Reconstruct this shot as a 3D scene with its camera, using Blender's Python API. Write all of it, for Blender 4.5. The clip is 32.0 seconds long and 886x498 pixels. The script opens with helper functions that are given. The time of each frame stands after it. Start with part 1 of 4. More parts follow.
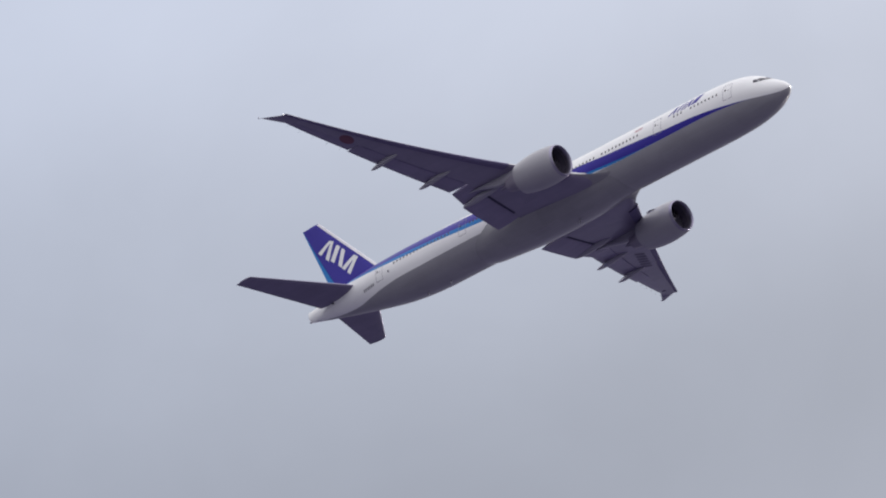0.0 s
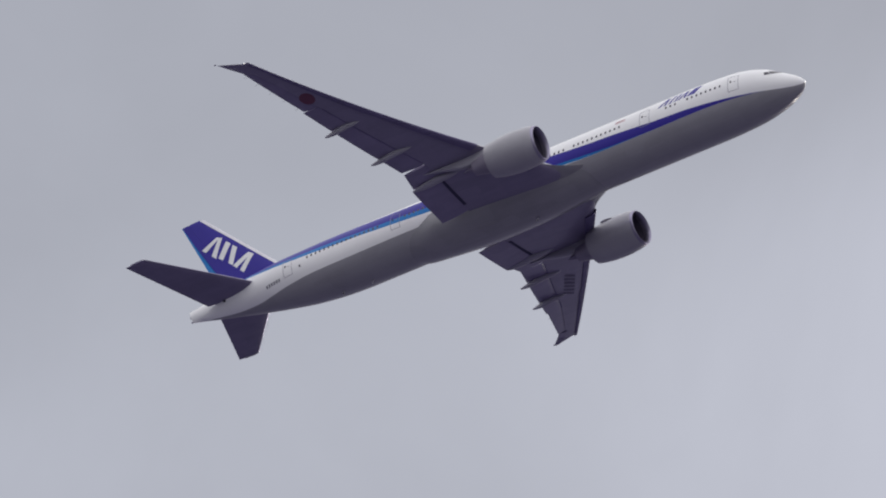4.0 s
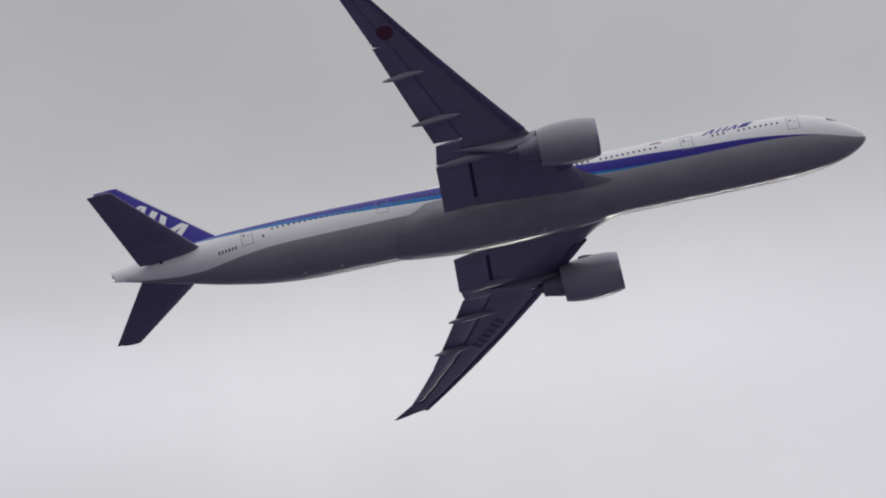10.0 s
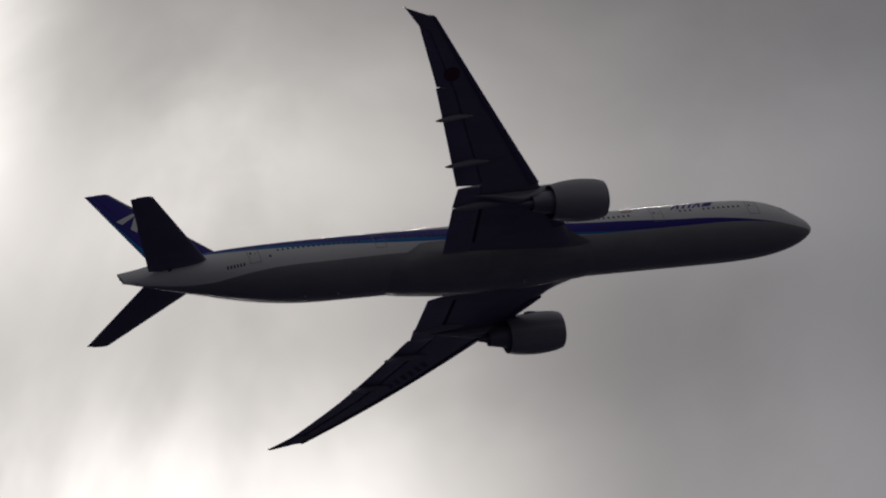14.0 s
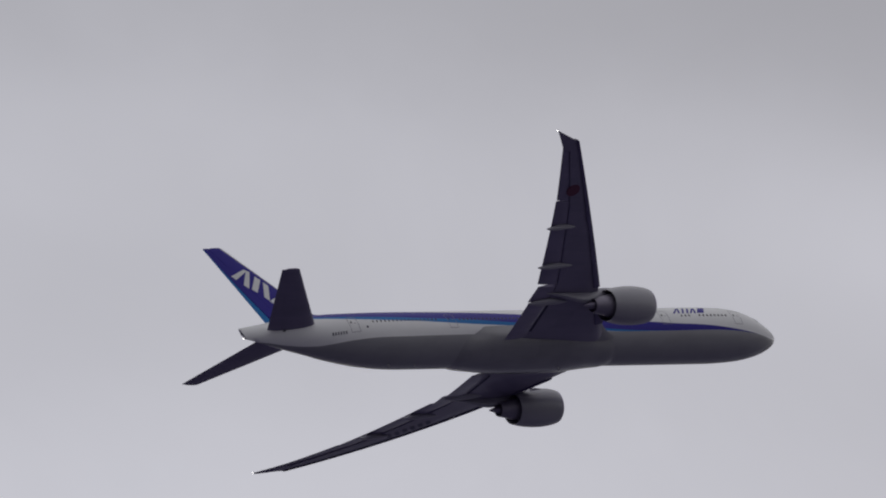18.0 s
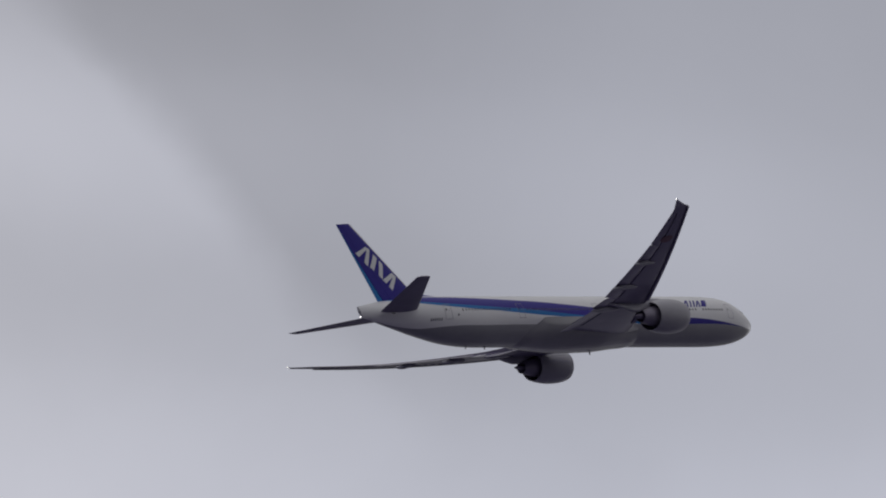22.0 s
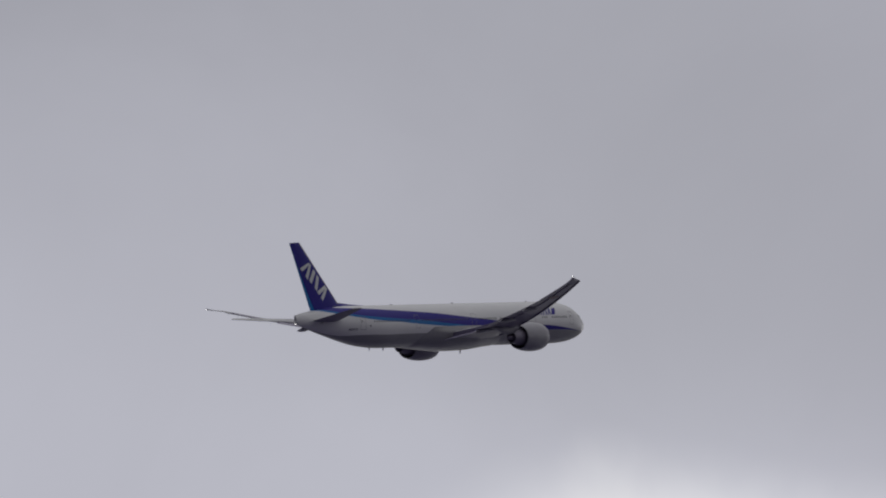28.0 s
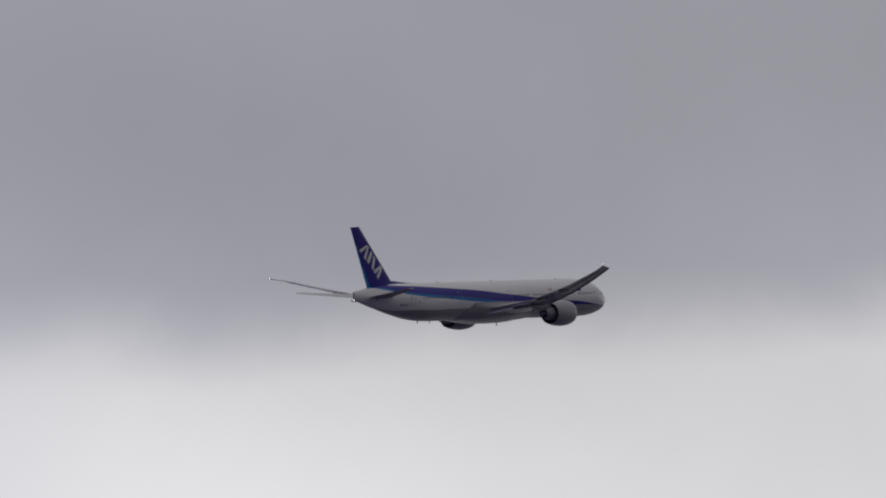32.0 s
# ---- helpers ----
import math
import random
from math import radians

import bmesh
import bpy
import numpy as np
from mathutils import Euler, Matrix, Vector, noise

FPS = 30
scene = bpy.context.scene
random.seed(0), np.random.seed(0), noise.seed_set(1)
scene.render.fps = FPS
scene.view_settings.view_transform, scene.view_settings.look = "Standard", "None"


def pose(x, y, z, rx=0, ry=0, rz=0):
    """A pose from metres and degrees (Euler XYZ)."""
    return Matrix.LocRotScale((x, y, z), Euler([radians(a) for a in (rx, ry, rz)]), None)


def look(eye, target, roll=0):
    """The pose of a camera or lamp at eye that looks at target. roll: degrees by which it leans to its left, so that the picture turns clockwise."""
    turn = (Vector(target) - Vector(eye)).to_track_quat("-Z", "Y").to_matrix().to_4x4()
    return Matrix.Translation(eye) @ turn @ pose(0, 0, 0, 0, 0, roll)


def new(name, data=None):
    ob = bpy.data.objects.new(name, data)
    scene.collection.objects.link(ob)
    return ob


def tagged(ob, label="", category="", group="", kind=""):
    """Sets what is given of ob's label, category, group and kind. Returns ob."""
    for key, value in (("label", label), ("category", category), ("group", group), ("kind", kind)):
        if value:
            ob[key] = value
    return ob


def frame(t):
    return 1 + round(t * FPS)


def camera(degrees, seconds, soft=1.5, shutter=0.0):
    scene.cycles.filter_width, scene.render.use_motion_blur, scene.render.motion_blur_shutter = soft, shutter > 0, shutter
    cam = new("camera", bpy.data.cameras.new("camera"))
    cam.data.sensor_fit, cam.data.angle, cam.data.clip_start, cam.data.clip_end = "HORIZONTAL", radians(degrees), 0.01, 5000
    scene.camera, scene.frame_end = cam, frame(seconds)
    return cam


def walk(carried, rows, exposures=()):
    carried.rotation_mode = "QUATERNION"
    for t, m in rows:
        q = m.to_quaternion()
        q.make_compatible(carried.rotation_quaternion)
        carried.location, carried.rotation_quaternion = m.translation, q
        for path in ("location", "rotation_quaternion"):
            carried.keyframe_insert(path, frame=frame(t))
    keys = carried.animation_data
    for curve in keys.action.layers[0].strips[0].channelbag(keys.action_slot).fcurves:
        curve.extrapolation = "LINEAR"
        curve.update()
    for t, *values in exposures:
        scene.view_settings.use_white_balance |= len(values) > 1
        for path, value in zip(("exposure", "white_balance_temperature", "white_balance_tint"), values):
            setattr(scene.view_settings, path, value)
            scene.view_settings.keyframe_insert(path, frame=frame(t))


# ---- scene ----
# ---- camera ----
cam = camera(2.9, 32.0, soft=2.0)
# seconds, then the turn of the hand-held camera in degrees
CAM = (
    (0.0, 101.7488, -0.1012, 22.4202),
    (0.5, 102.0856, 0.0752, 21.4556),
    (1.0, 102.4484, 0.0680, 20.4984),
    (1.5, 102.8113, 0.0322, 19.3805),
    (2.0, 103.1978, -0.0725, 18.2870),
    (2.5, 103.6120, -0.0456, 17.1981),
    (3.0, 104.0036, 0.0046, 16.0431),
    (3.5, 104.3775, 0.1255, 14.8856),
    (4.0, 104.7556, 0.0870, 13.6490),
    (4.5, 105.1289, 0.0486, 12.3590),
    (5.0, 105.4755, 0.0103, 11.0469),
    (5.5, 105.7868, -0.0278, 9.7458),
    (6.0, 106.0955, -0.0094, 8.4732),
    (6.5, 106.4442, 0.0283, 7.1931),
    (7.0, 106.7972, -0.0115, 5.8522),
    (7.5, 107.1356, -0.0218, 4.4284),
    (8.0, 107.4731, -0.0133, 3.0445),
    (8.5, 107.7794, -0.0509, 1.4709),
    (9.0, 108.0020, -0.0136, -0.0038),
    (9.5, 108.1773, 0.1079, -1.5591),
    (10.0, 108.3473, 0.0097, -3.1959),
    (10.5, 108.5304, -0.0283, -4.7761),
    (11.0, 108.7166, -0.0166, -6.3549),
    (11.5, 108.8935, 0.0005, -7.7984),
    (12.0, 109.0502, -0.0334, -9.3001),
    (12.5, 109.1836, 0.0241, -10.7709),
    (13.0, 109.2716, 0.0339, -12.1681),
    (13.5, 109.3296, -0.0516, -13.8589),
    (14.0, 109.3888, -0.0199, -15.2692),
    (14.5, 109.4420, 0.1169, -16.5197),
    (15.0, 109.4748, 0.0681, -17.8928),
    (15.5, 109.4953, 0.0194, -19.2859),
    (16.0, 109.5213, -0.0293, -20.6158),
    (16.5, 109.5555, -0.0780, -21.8523),
    (17.0, 109.5616, -0.1003, -23.0974),
    (17.5, 109.4904, -0.0541, -24.3346),
    (18.0, 109.3684, 0.0575, -25.2867),
    (18.5, 109.2650, 0.2041, -26.2767),
    (19.0, 109.1508, 0.1072, -27.2550),
    (19.5, 109.0429, 0.0129, -28.3245),
    (20.0, 108.9323, -0.0891, -29.3549),
    (20.5, 108.8385, -0.1515, -30.3089),
    (21.0, 108.7438, -0.0637, -31.0551),
    (21.5, 108.6171, -0.0306, -31.9100),
    (22.0, 108.5016, 0.0719, -32.6711),
    (22.5, 108.3853, 0.0634, -33.5228),
    (23.0, 108.2965, -0.0591, -34.3247),
    (23.5, 108.2038, -0.0147, -35.1174),
    (24.0, 108.0992, 0.0215, -35.8883),
    (24.5, 108.0038, 0.1143, -36.4707),
    (25.0, 107.9195, 0.0362, -37.0756),
    (25.5, 107.8402, -0.0419, -37.7688),
    (26.0, 107.7614, -0.1200, -38.5267),
    (26.5, 107.6753, -0.1983, -39.2753),
    (27.0, 107.5699, 0.0224, -39.8860),
    (27.5, 107.4582, 0.0436, -40.5425),
    (28.0, 107.3757, 0.0823, -41.1398),
    (28.5, 107.2812, -0.0170, -41.7230),
    (29.0, 107.2220, -0.0513, -42.3224),
    (29.5, 107.1479, -0.0060, -42.9099),
    (30.0, 107.0640, 0.0781, -43.3641),
    (30.5, 106.9705, 0.0512, -43.9194),
    (31.0, 106.8939, -0.0400, -44.3978),
    (31.5, 106.7993, -0.1068, -44.8591),
    (32.0, 106.7145, 0.0716, -45.2916),
)
EXPOSURES = ((0.0, 0.43), (1.0, 0.36), (2.0, 0.22), (3.0, 0.26), (6.0, 0.10), (9.0, -0.08), (10.0, -0.22), (11.0, -0.25), (11.9, -0.10), (12.2, -0.30), (12.4, -0.70), (12.6, -2.50), (12.8, -3.30), (13.0, -3.60), (13.4, -3.60), (13.7, -3.30), (14.0, -2.70), (14.3, -2.28), (14.5, -1.96), (15.3, -1.15), (16.5, -0.95), (18.0, -0.95), (20.0, -1.12), (22.0, -1.05), (23.0, -1.07), (24.0, -1.15), (30.8, -1.15), (32.0, -1.33))
walk(cam, [(t, pose(0, 0, 1.7, rx, ry, rz)) for t, rx, ry, rz in CAM], EXPOSURES)

# ---- world and sun ----
SUN_AZ, SUN_EL = 15.0, 21.5


def heading(az, el):
    a, e = radians(az), radians(el)
    return Vector((math.sin(a) * math.cos(e), math.cos(a) * math.cos(e), math.sin(e)))


class Nodes:
    """A short hand for building a node tree."""

    def __init__(self, tree):
        self.tree = tree
        tree.nodes.clear()

    def add(self, kind, ins=(), operation=None, clamp=False, easing=None, distance=None):
        n = self.tree.nodes.new(kind)
        if operation:
            n.operation = operation
        if clamp:
            n.use_clamp = True
        if easing:
            n.interpolation_type = easing
        if distance:
            n.distance = distance
        for k, v in dict(ins).items():
            if isinstance(v, bpy.types.NodeSocket):
                self.tree.links.new(v, n.inputs[k])
            else:
                n.inputs[k].default_value = v
        return n

    def math(self, op, a, b=0.0, c=0.0, clamp=False):
        return self.add("ShaderNodeMath", {0: a, 1: b, 2: c}, operation=op, clamp=clamp).outputs[0]

    def mix(self, fac, a, b):
        n = self.add("ShaderNodeMix")
        n.data_type = "RGBA"
        for k, v in ((0, fac), (6, a), (7, b)):
            if isinstance(v, bpy.types.NodeSocket):
                self.tree.links.new(v, n.inputs[k])
            else:
                n.inputs[k].default_value = v if k == 0 else (*v, 1.0)
        return n.outputs[2]

    def ramp(self, fac, stops, ease="EASE"):
        n = self.add("ShaderNodeValToRGB", {0: fac})
        r = n.color_ramp
        r.interpolation = ease
        while len(r.elements) < len(stops):
            r.elements.new(1.0)
        for e, (p, c) in zip(r.elements, stops):
            e.position = p
            e.color = (c, c, c, 1.0) if isinstance(c, float) else (*c, 1.0)
        return n.outputs[0]

    def noise(self, vec, scale, detail=3.0, rough=0.5, distort=0.0):
        return self.add("ShaderNodeTexNoise", {"Vector": vec, "Scale": scale, "Detail": detail, "Roughness": rough, "Distortion": distort}).outputs[0]


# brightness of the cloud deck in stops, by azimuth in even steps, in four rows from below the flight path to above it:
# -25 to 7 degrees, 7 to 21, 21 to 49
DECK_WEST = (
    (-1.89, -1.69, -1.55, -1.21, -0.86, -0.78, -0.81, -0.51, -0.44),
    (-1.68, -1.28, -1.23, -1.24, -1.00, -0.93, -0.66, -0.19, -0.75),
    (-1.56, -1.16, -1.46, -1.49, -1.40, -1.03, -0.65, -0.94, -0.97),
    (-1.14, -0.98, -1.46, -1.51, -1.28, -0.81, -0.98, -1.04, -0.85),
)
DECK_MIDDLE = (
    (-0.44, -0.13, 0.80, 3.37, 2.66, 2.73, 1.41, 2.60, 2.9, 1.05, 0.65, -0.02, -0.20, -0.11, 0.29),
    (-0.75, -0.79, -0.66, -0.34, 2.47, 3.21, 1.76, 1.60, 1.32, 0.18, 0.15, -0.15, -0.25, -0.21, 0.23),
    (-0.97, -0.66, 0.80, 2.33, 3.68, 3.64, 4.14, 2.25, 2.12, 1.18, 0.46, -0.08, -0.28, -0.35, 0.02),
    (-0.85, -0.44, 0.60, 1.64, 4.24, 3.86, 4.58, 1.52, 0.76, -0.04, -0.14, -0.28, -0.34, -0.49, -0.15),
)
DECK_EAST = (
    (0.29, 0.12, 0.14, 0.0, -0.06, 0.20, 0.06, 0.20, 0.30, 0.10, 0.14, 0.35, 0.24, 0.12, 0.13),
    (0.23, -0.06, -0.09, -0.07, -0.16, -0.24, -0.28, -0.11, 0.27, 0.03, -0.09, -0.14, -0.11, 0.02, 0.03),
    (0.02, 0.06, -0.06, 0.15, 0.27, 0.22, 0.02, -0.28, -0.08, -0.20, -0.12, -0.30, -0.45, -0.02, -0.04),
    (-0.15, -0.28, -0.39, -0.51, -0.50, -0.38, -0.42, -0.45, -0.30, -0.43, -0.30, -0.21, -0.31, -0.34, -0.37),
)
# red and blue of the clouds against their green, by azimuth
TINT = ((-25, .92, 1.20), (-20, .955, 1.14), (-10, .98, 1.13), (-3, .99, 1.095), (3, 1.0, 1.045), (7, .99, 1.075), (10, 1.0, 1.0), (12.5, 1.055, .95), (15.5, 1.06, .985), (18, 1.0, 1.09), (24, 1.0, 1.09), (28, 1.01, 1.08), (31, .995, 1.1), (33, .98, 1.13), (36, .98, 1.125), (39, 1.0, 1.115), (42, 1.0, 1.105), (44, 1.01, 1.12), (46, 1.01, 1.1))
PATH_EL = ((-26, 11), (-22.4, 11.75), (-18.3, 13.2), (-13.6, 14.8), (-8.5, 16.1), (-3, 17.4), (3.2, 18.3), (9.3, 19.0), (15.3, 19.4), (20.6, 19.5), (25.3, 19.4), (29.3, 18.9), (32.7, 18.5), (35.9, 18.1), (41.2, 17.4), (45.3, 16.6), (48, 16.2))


def make_world():
    world = bpy.data.worlds.new("world")
    scene.world = world
    world.use_nodes = True
    n = Nodes(world.node_tree)
    way = n.add("ShaderNodeTexCoord").outputs["Generated"]
    xyz = n.add("ShaderNodeSeparateXYZ", {0: way}).outputs
    az = n.math("MULTIPLY", n.math("ARCTAN2", xyz[0], xyz[1]), 57.2958)
    el = n.math("MULTIPLY", n.math("ARCSINE", xyz[2]), 57.2958)
    big = n.noise(way, 9.0, 3.0, 0.5, 0.3)
    mid = n.noise(way, 38.0, 5.0, 0.55, 0.4)
    fine = n.noise(way, 120.0, 3.0, 0.5, 0.2)
    # cloud banks with ragged edges
    plain = n.math("DIVIDE", n.math("ADD", az, 26.0), 74.0, clamp=True)
    # stronger folds in the thin cloud round the sun
    folds = n.ramp(plain, [((a + 26) / 74, v) for a, v in ((-26, .03), (7, .04), (10.5, .12), (12.5, .2), (15, .2), (18, .05), (27, .025), (48, .025))], "LINEAR")
    ragged = n.math("ADD", az, n.math("MULTIPLY", n.math("SUBTRACT", mid, 0.5), n.math("MULTIPLY_ADD", folds, 7.0, 0.2)))
    mid_el = n.math("MULTIPLY", n.ramp(plain, [((a + 26) / 74, e / 30) for a, e in PATH_EL], "LINEAR"), 30.0)
    up = n.math("SUBTRACT", el, mid_el)
    folded = n.math("ADD", up, n.math("MULTIPLY", n.math("SUBTRACT", n.noise(way, 30.0, 5.0, 0.55, 0.4), 0.5), n.math("MULTIPLY_ADD", folds, 5.0, 0.2)))
    height = n.math("MINIMUM", n.math("MAXIMUM", folded, -1.0), 1.0)
    total, stops = 0.0, 0.0
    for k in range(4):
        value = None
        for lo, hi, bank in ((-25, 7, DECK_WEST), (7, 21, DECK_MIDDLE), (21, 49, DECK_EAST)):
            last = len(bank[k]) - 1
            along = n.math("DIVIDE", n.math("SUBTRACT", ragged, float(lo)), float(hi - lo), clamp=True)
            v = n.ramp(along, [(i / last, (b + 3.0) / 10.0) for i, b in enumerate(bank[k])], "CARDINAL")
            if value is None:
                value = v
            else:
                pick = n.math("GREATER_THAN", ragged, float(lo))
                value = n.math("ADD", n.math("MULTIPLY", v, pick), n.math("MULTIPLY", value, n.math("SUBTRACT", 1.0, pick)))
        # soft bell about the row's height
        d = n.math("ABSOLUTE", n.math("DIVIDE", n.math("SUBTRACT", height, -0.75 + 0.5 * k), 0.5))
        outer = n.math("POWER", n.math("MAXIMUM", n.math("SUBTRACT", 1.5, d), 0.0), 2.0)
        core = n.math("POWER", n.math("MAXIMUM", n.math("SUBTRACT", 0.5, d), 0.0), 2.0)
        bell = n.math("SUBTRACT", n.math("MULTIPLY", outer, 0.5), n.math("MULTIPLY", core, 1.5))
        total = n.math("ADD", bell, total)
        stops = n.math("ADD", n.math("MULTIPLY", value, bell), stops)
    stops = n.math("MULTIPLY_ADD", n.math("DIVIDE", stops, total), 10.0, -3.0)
    stops = n.math("ADD", stops, n.math("MULTIPLY", n.math("SUBTRACT", mid, 0.5), n.math("MULTIPLY", folds, 10.0)))
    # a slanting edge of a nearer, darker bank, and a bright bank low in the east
    slant = n.math("ADD", n.math("ADD", ragged, n.math("MULTIPLY", up, 1.0)), n.math("MULTIPLY_ADD", fine, 0.4, -0.2))
    edge = n.add("ShaderNodeMapRange", {0: slant, 1: 31.8, 2: 32.15}, easing="SMOOTHSTEP").outputs[0]
    edge = n.math("MULTIPLY", edge, n.add("ShaderNodeMapRange", {0: up, 1: -0.9, 2: 0.25}, easing="SMOOTHSTEP").outputs[0])
    edge = n.math("MULTIPLY", edge, n.add("ShaderNodeMapRange", {0: az, 1: 33.7, 2: 32.2}, easing="SMOOTHSTEP").outputs[0])
    stops = n.math("MULTIPLY_ADD", edge, -0.36, stops)
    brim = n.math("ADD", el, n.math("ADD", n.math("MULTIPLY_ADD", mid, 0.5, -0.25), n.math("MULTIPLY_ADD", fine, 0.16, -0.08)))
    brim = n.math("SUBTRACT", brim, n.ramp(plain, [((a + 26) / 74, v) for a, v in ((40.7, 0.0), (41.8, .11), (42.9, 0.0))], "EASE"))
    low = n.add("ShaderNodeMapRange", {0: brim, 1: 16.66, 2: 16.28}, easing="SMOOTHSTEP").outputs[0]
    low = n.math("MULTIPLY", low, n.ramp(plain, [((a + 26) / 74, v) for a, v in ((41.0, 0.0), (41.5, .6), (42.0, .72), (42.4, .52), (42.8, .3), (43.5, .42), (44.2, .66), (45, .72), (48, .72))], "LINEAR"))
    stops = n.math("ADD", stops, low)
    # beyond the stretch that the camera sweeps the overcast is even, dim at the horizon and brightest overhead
    # the north-east's bright deck is carried on lower, unseen, to brighten the undersides
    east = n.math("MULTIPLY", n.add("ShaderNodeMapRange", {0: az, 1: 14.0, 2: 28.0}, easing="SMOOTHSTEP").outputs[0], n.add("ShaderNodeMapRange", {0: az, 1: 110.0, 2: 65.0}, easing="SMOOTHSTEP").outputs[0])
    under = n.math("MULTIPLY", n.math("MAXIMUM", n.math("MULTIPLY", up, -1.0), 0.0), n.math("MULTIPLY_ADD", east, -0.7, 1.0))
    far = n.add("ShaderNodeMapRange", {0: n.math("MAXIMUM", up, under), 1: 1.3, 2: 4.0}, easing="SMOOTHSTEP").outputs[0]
    even = n.math("LOGARITHM", n.math("MULTIPLY_ADD", n.math("MAXIMUM", xyz[2], 0.0), 3.5, 1.0), 2.0)
    even = n.math("MULTIPLY_ADD", even, 1.06, -1.96)
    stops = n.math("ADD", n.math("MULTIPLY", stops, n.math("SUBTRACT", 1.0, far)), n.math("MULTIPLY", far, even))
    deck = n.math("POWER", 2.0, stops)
    deck = n.math("MULTIPLY", deck, n.math("MULTIPLY_ADD", big, 0.1, 0.95))
    deck = n.math("MULTIPLY", deck, n.math("MULTIPLY_ADD", fine, 0.03, 0.985))
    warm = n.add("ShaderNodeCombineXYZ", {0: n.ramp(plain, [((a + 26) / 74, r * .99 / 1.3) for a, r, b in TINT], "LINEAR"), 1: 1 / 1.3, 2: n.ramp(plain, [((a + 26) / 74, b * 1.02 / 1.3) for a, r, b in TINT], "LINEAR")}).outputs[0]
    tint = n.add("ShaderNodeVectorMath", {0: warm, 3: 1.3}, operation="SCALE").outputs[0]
    tint = n.mix(far, tint, (1.0, 1.0, 1.05))
    pale = n.math("MULTIPLY_ADD", deck, 0.5, -0.7, clamp=True)
    tint = n.mix(n.math("MULTIPLY", pale, 0.7), tint, (1.045, 1.0, 0.945))
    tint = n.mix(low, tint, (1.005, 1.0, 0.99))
    cloud = n.add("ShaderNodeVectorMath", {0: tint, 3: deck}, operation="SCALE").outputs[0]
    sky = n.add("ShaderNodeTexSky")
    sky.sky_type, sky.sun_disc, sky.air_density, sky.dust_density = "NISHITA", False, 1.5, 4.0
    sky.sun_elevation, sky.sun_rotation = radians(SUN_EL), radians(SUN_AZ)
    sky = n.add("ShaderNodeVectorMath", {0: sky.outputs[0], 3: 0.05}, operation="SCALE").outputs[0]
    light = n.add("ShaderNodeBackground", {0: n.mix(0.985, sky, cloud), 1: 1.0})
    n.add("ShaderNodeOutputWorld", {0: light.outputs[0]})


make_world()
sun = new("sun", bpy.data.lights.new("sun", "SUN"))
sun.data.energy, sun.data.angle, sun.data.color = 3.0, radians(4), (1.0, 0.96, 0.90)
sun.matrix_world = look(heading(SUN_AZ, SUN_EL) * 100, (0, 0, 0))


# ---- materials ----
def paint(name, colour, rough=0.35, metal=0.0, coat=0.3, wear=0.12, streak=0.0, bump=0.02, panel=0.0, gloss=0.5, haze=0.12):
    """Aircraft paint with soft stains, fine grain, streaks along the airflow and faint panel-to-panel shifts."""
    m = bpy.data.materials.new(name)
    m.use_nodes = True
    n = Nodes(m.node_tree)
    place = n.add("ShaderNodeTexCoord").outputs["Object"]
    broad = n.noise(place, 0.35, 4.0, 0.6)
    grain = n.noise(place, 6.0, 4.0, 0.6)
    long = n.noise(n.add("ShaderNodeMapping", {0: place, 3: (0.12, 1.6, 1.6)}).outputs[0], 1.0, 4.0, 0.6)
    value = n.math("MULTIPLY_ADD", broad, wear * 1.4, 1.0 - wear * 0.7)
    value = n.math("MULTIPLY", value, n.math("MULTIPLY_ADD", grain, wear * 0.6, 1.0 - wear * 0.3))
    value = n.math("MULTIPLY", value, n.math("MULTIPLY_ADD", long, streak * 2.0, 1.0 - streak))
    if panel:
        cells = n.add("ShaderNodeTexVoronoi", {"Vector": n.add("ShaderNodeMapping", {0: place, 3: (0.45, 0.7, 0.7)}).outputs[0], "Scale": 1.0, "Randomness": 0.35}, distance="CHEBYCHEV").outputs["Color"]
        shade = n.add("ShaderNodeSeparateColor", {0: cells}).outputs[0]
        value = n.math("MULTIPLY", value, n.math("MULTIPLY_ADD", shade, panel, 1.0 - panel / 2))
    base = n.add("ShaderNodeVectorMath", {0: colour, 3: value}, operation="SCALE").outputs[0]
    bsdf = n.add("ShaderNodeBsdfPrincipled", {"Base Color": base, "Metallic": metal, "Coat Weight": coat, "Specular IOR Level": gloss, "Coat Roughness": haze,
                                             "Roughness": n.math("MULTIPLY_ADD", grain, 0.16, rough - 0.08)})
    if bump:
        n.tree.links.new(n.add("ShaderNodeBump", {"Strength": bump, "Distance": 0.02, "Height": grain}).outputs[0], bsdf.inputs["Normal"])
    n.add("ShaderNodeOutputMaterial", {0: bsdf.outputs[0]})
    return m


def lamp_glow(name, colour, power):
    m = bpy.data.materials.new(name)
    m.use_nodes = True
    b = m.node_tree.nodes["Principled BSDF"]
    b.inputs["Base Color"].default_value = (*colour, 1)
    b.inputs["Emission Color"].default_value = (*colour, 1)
    b.inputs["Emission Strength"].default_value = power
    return m


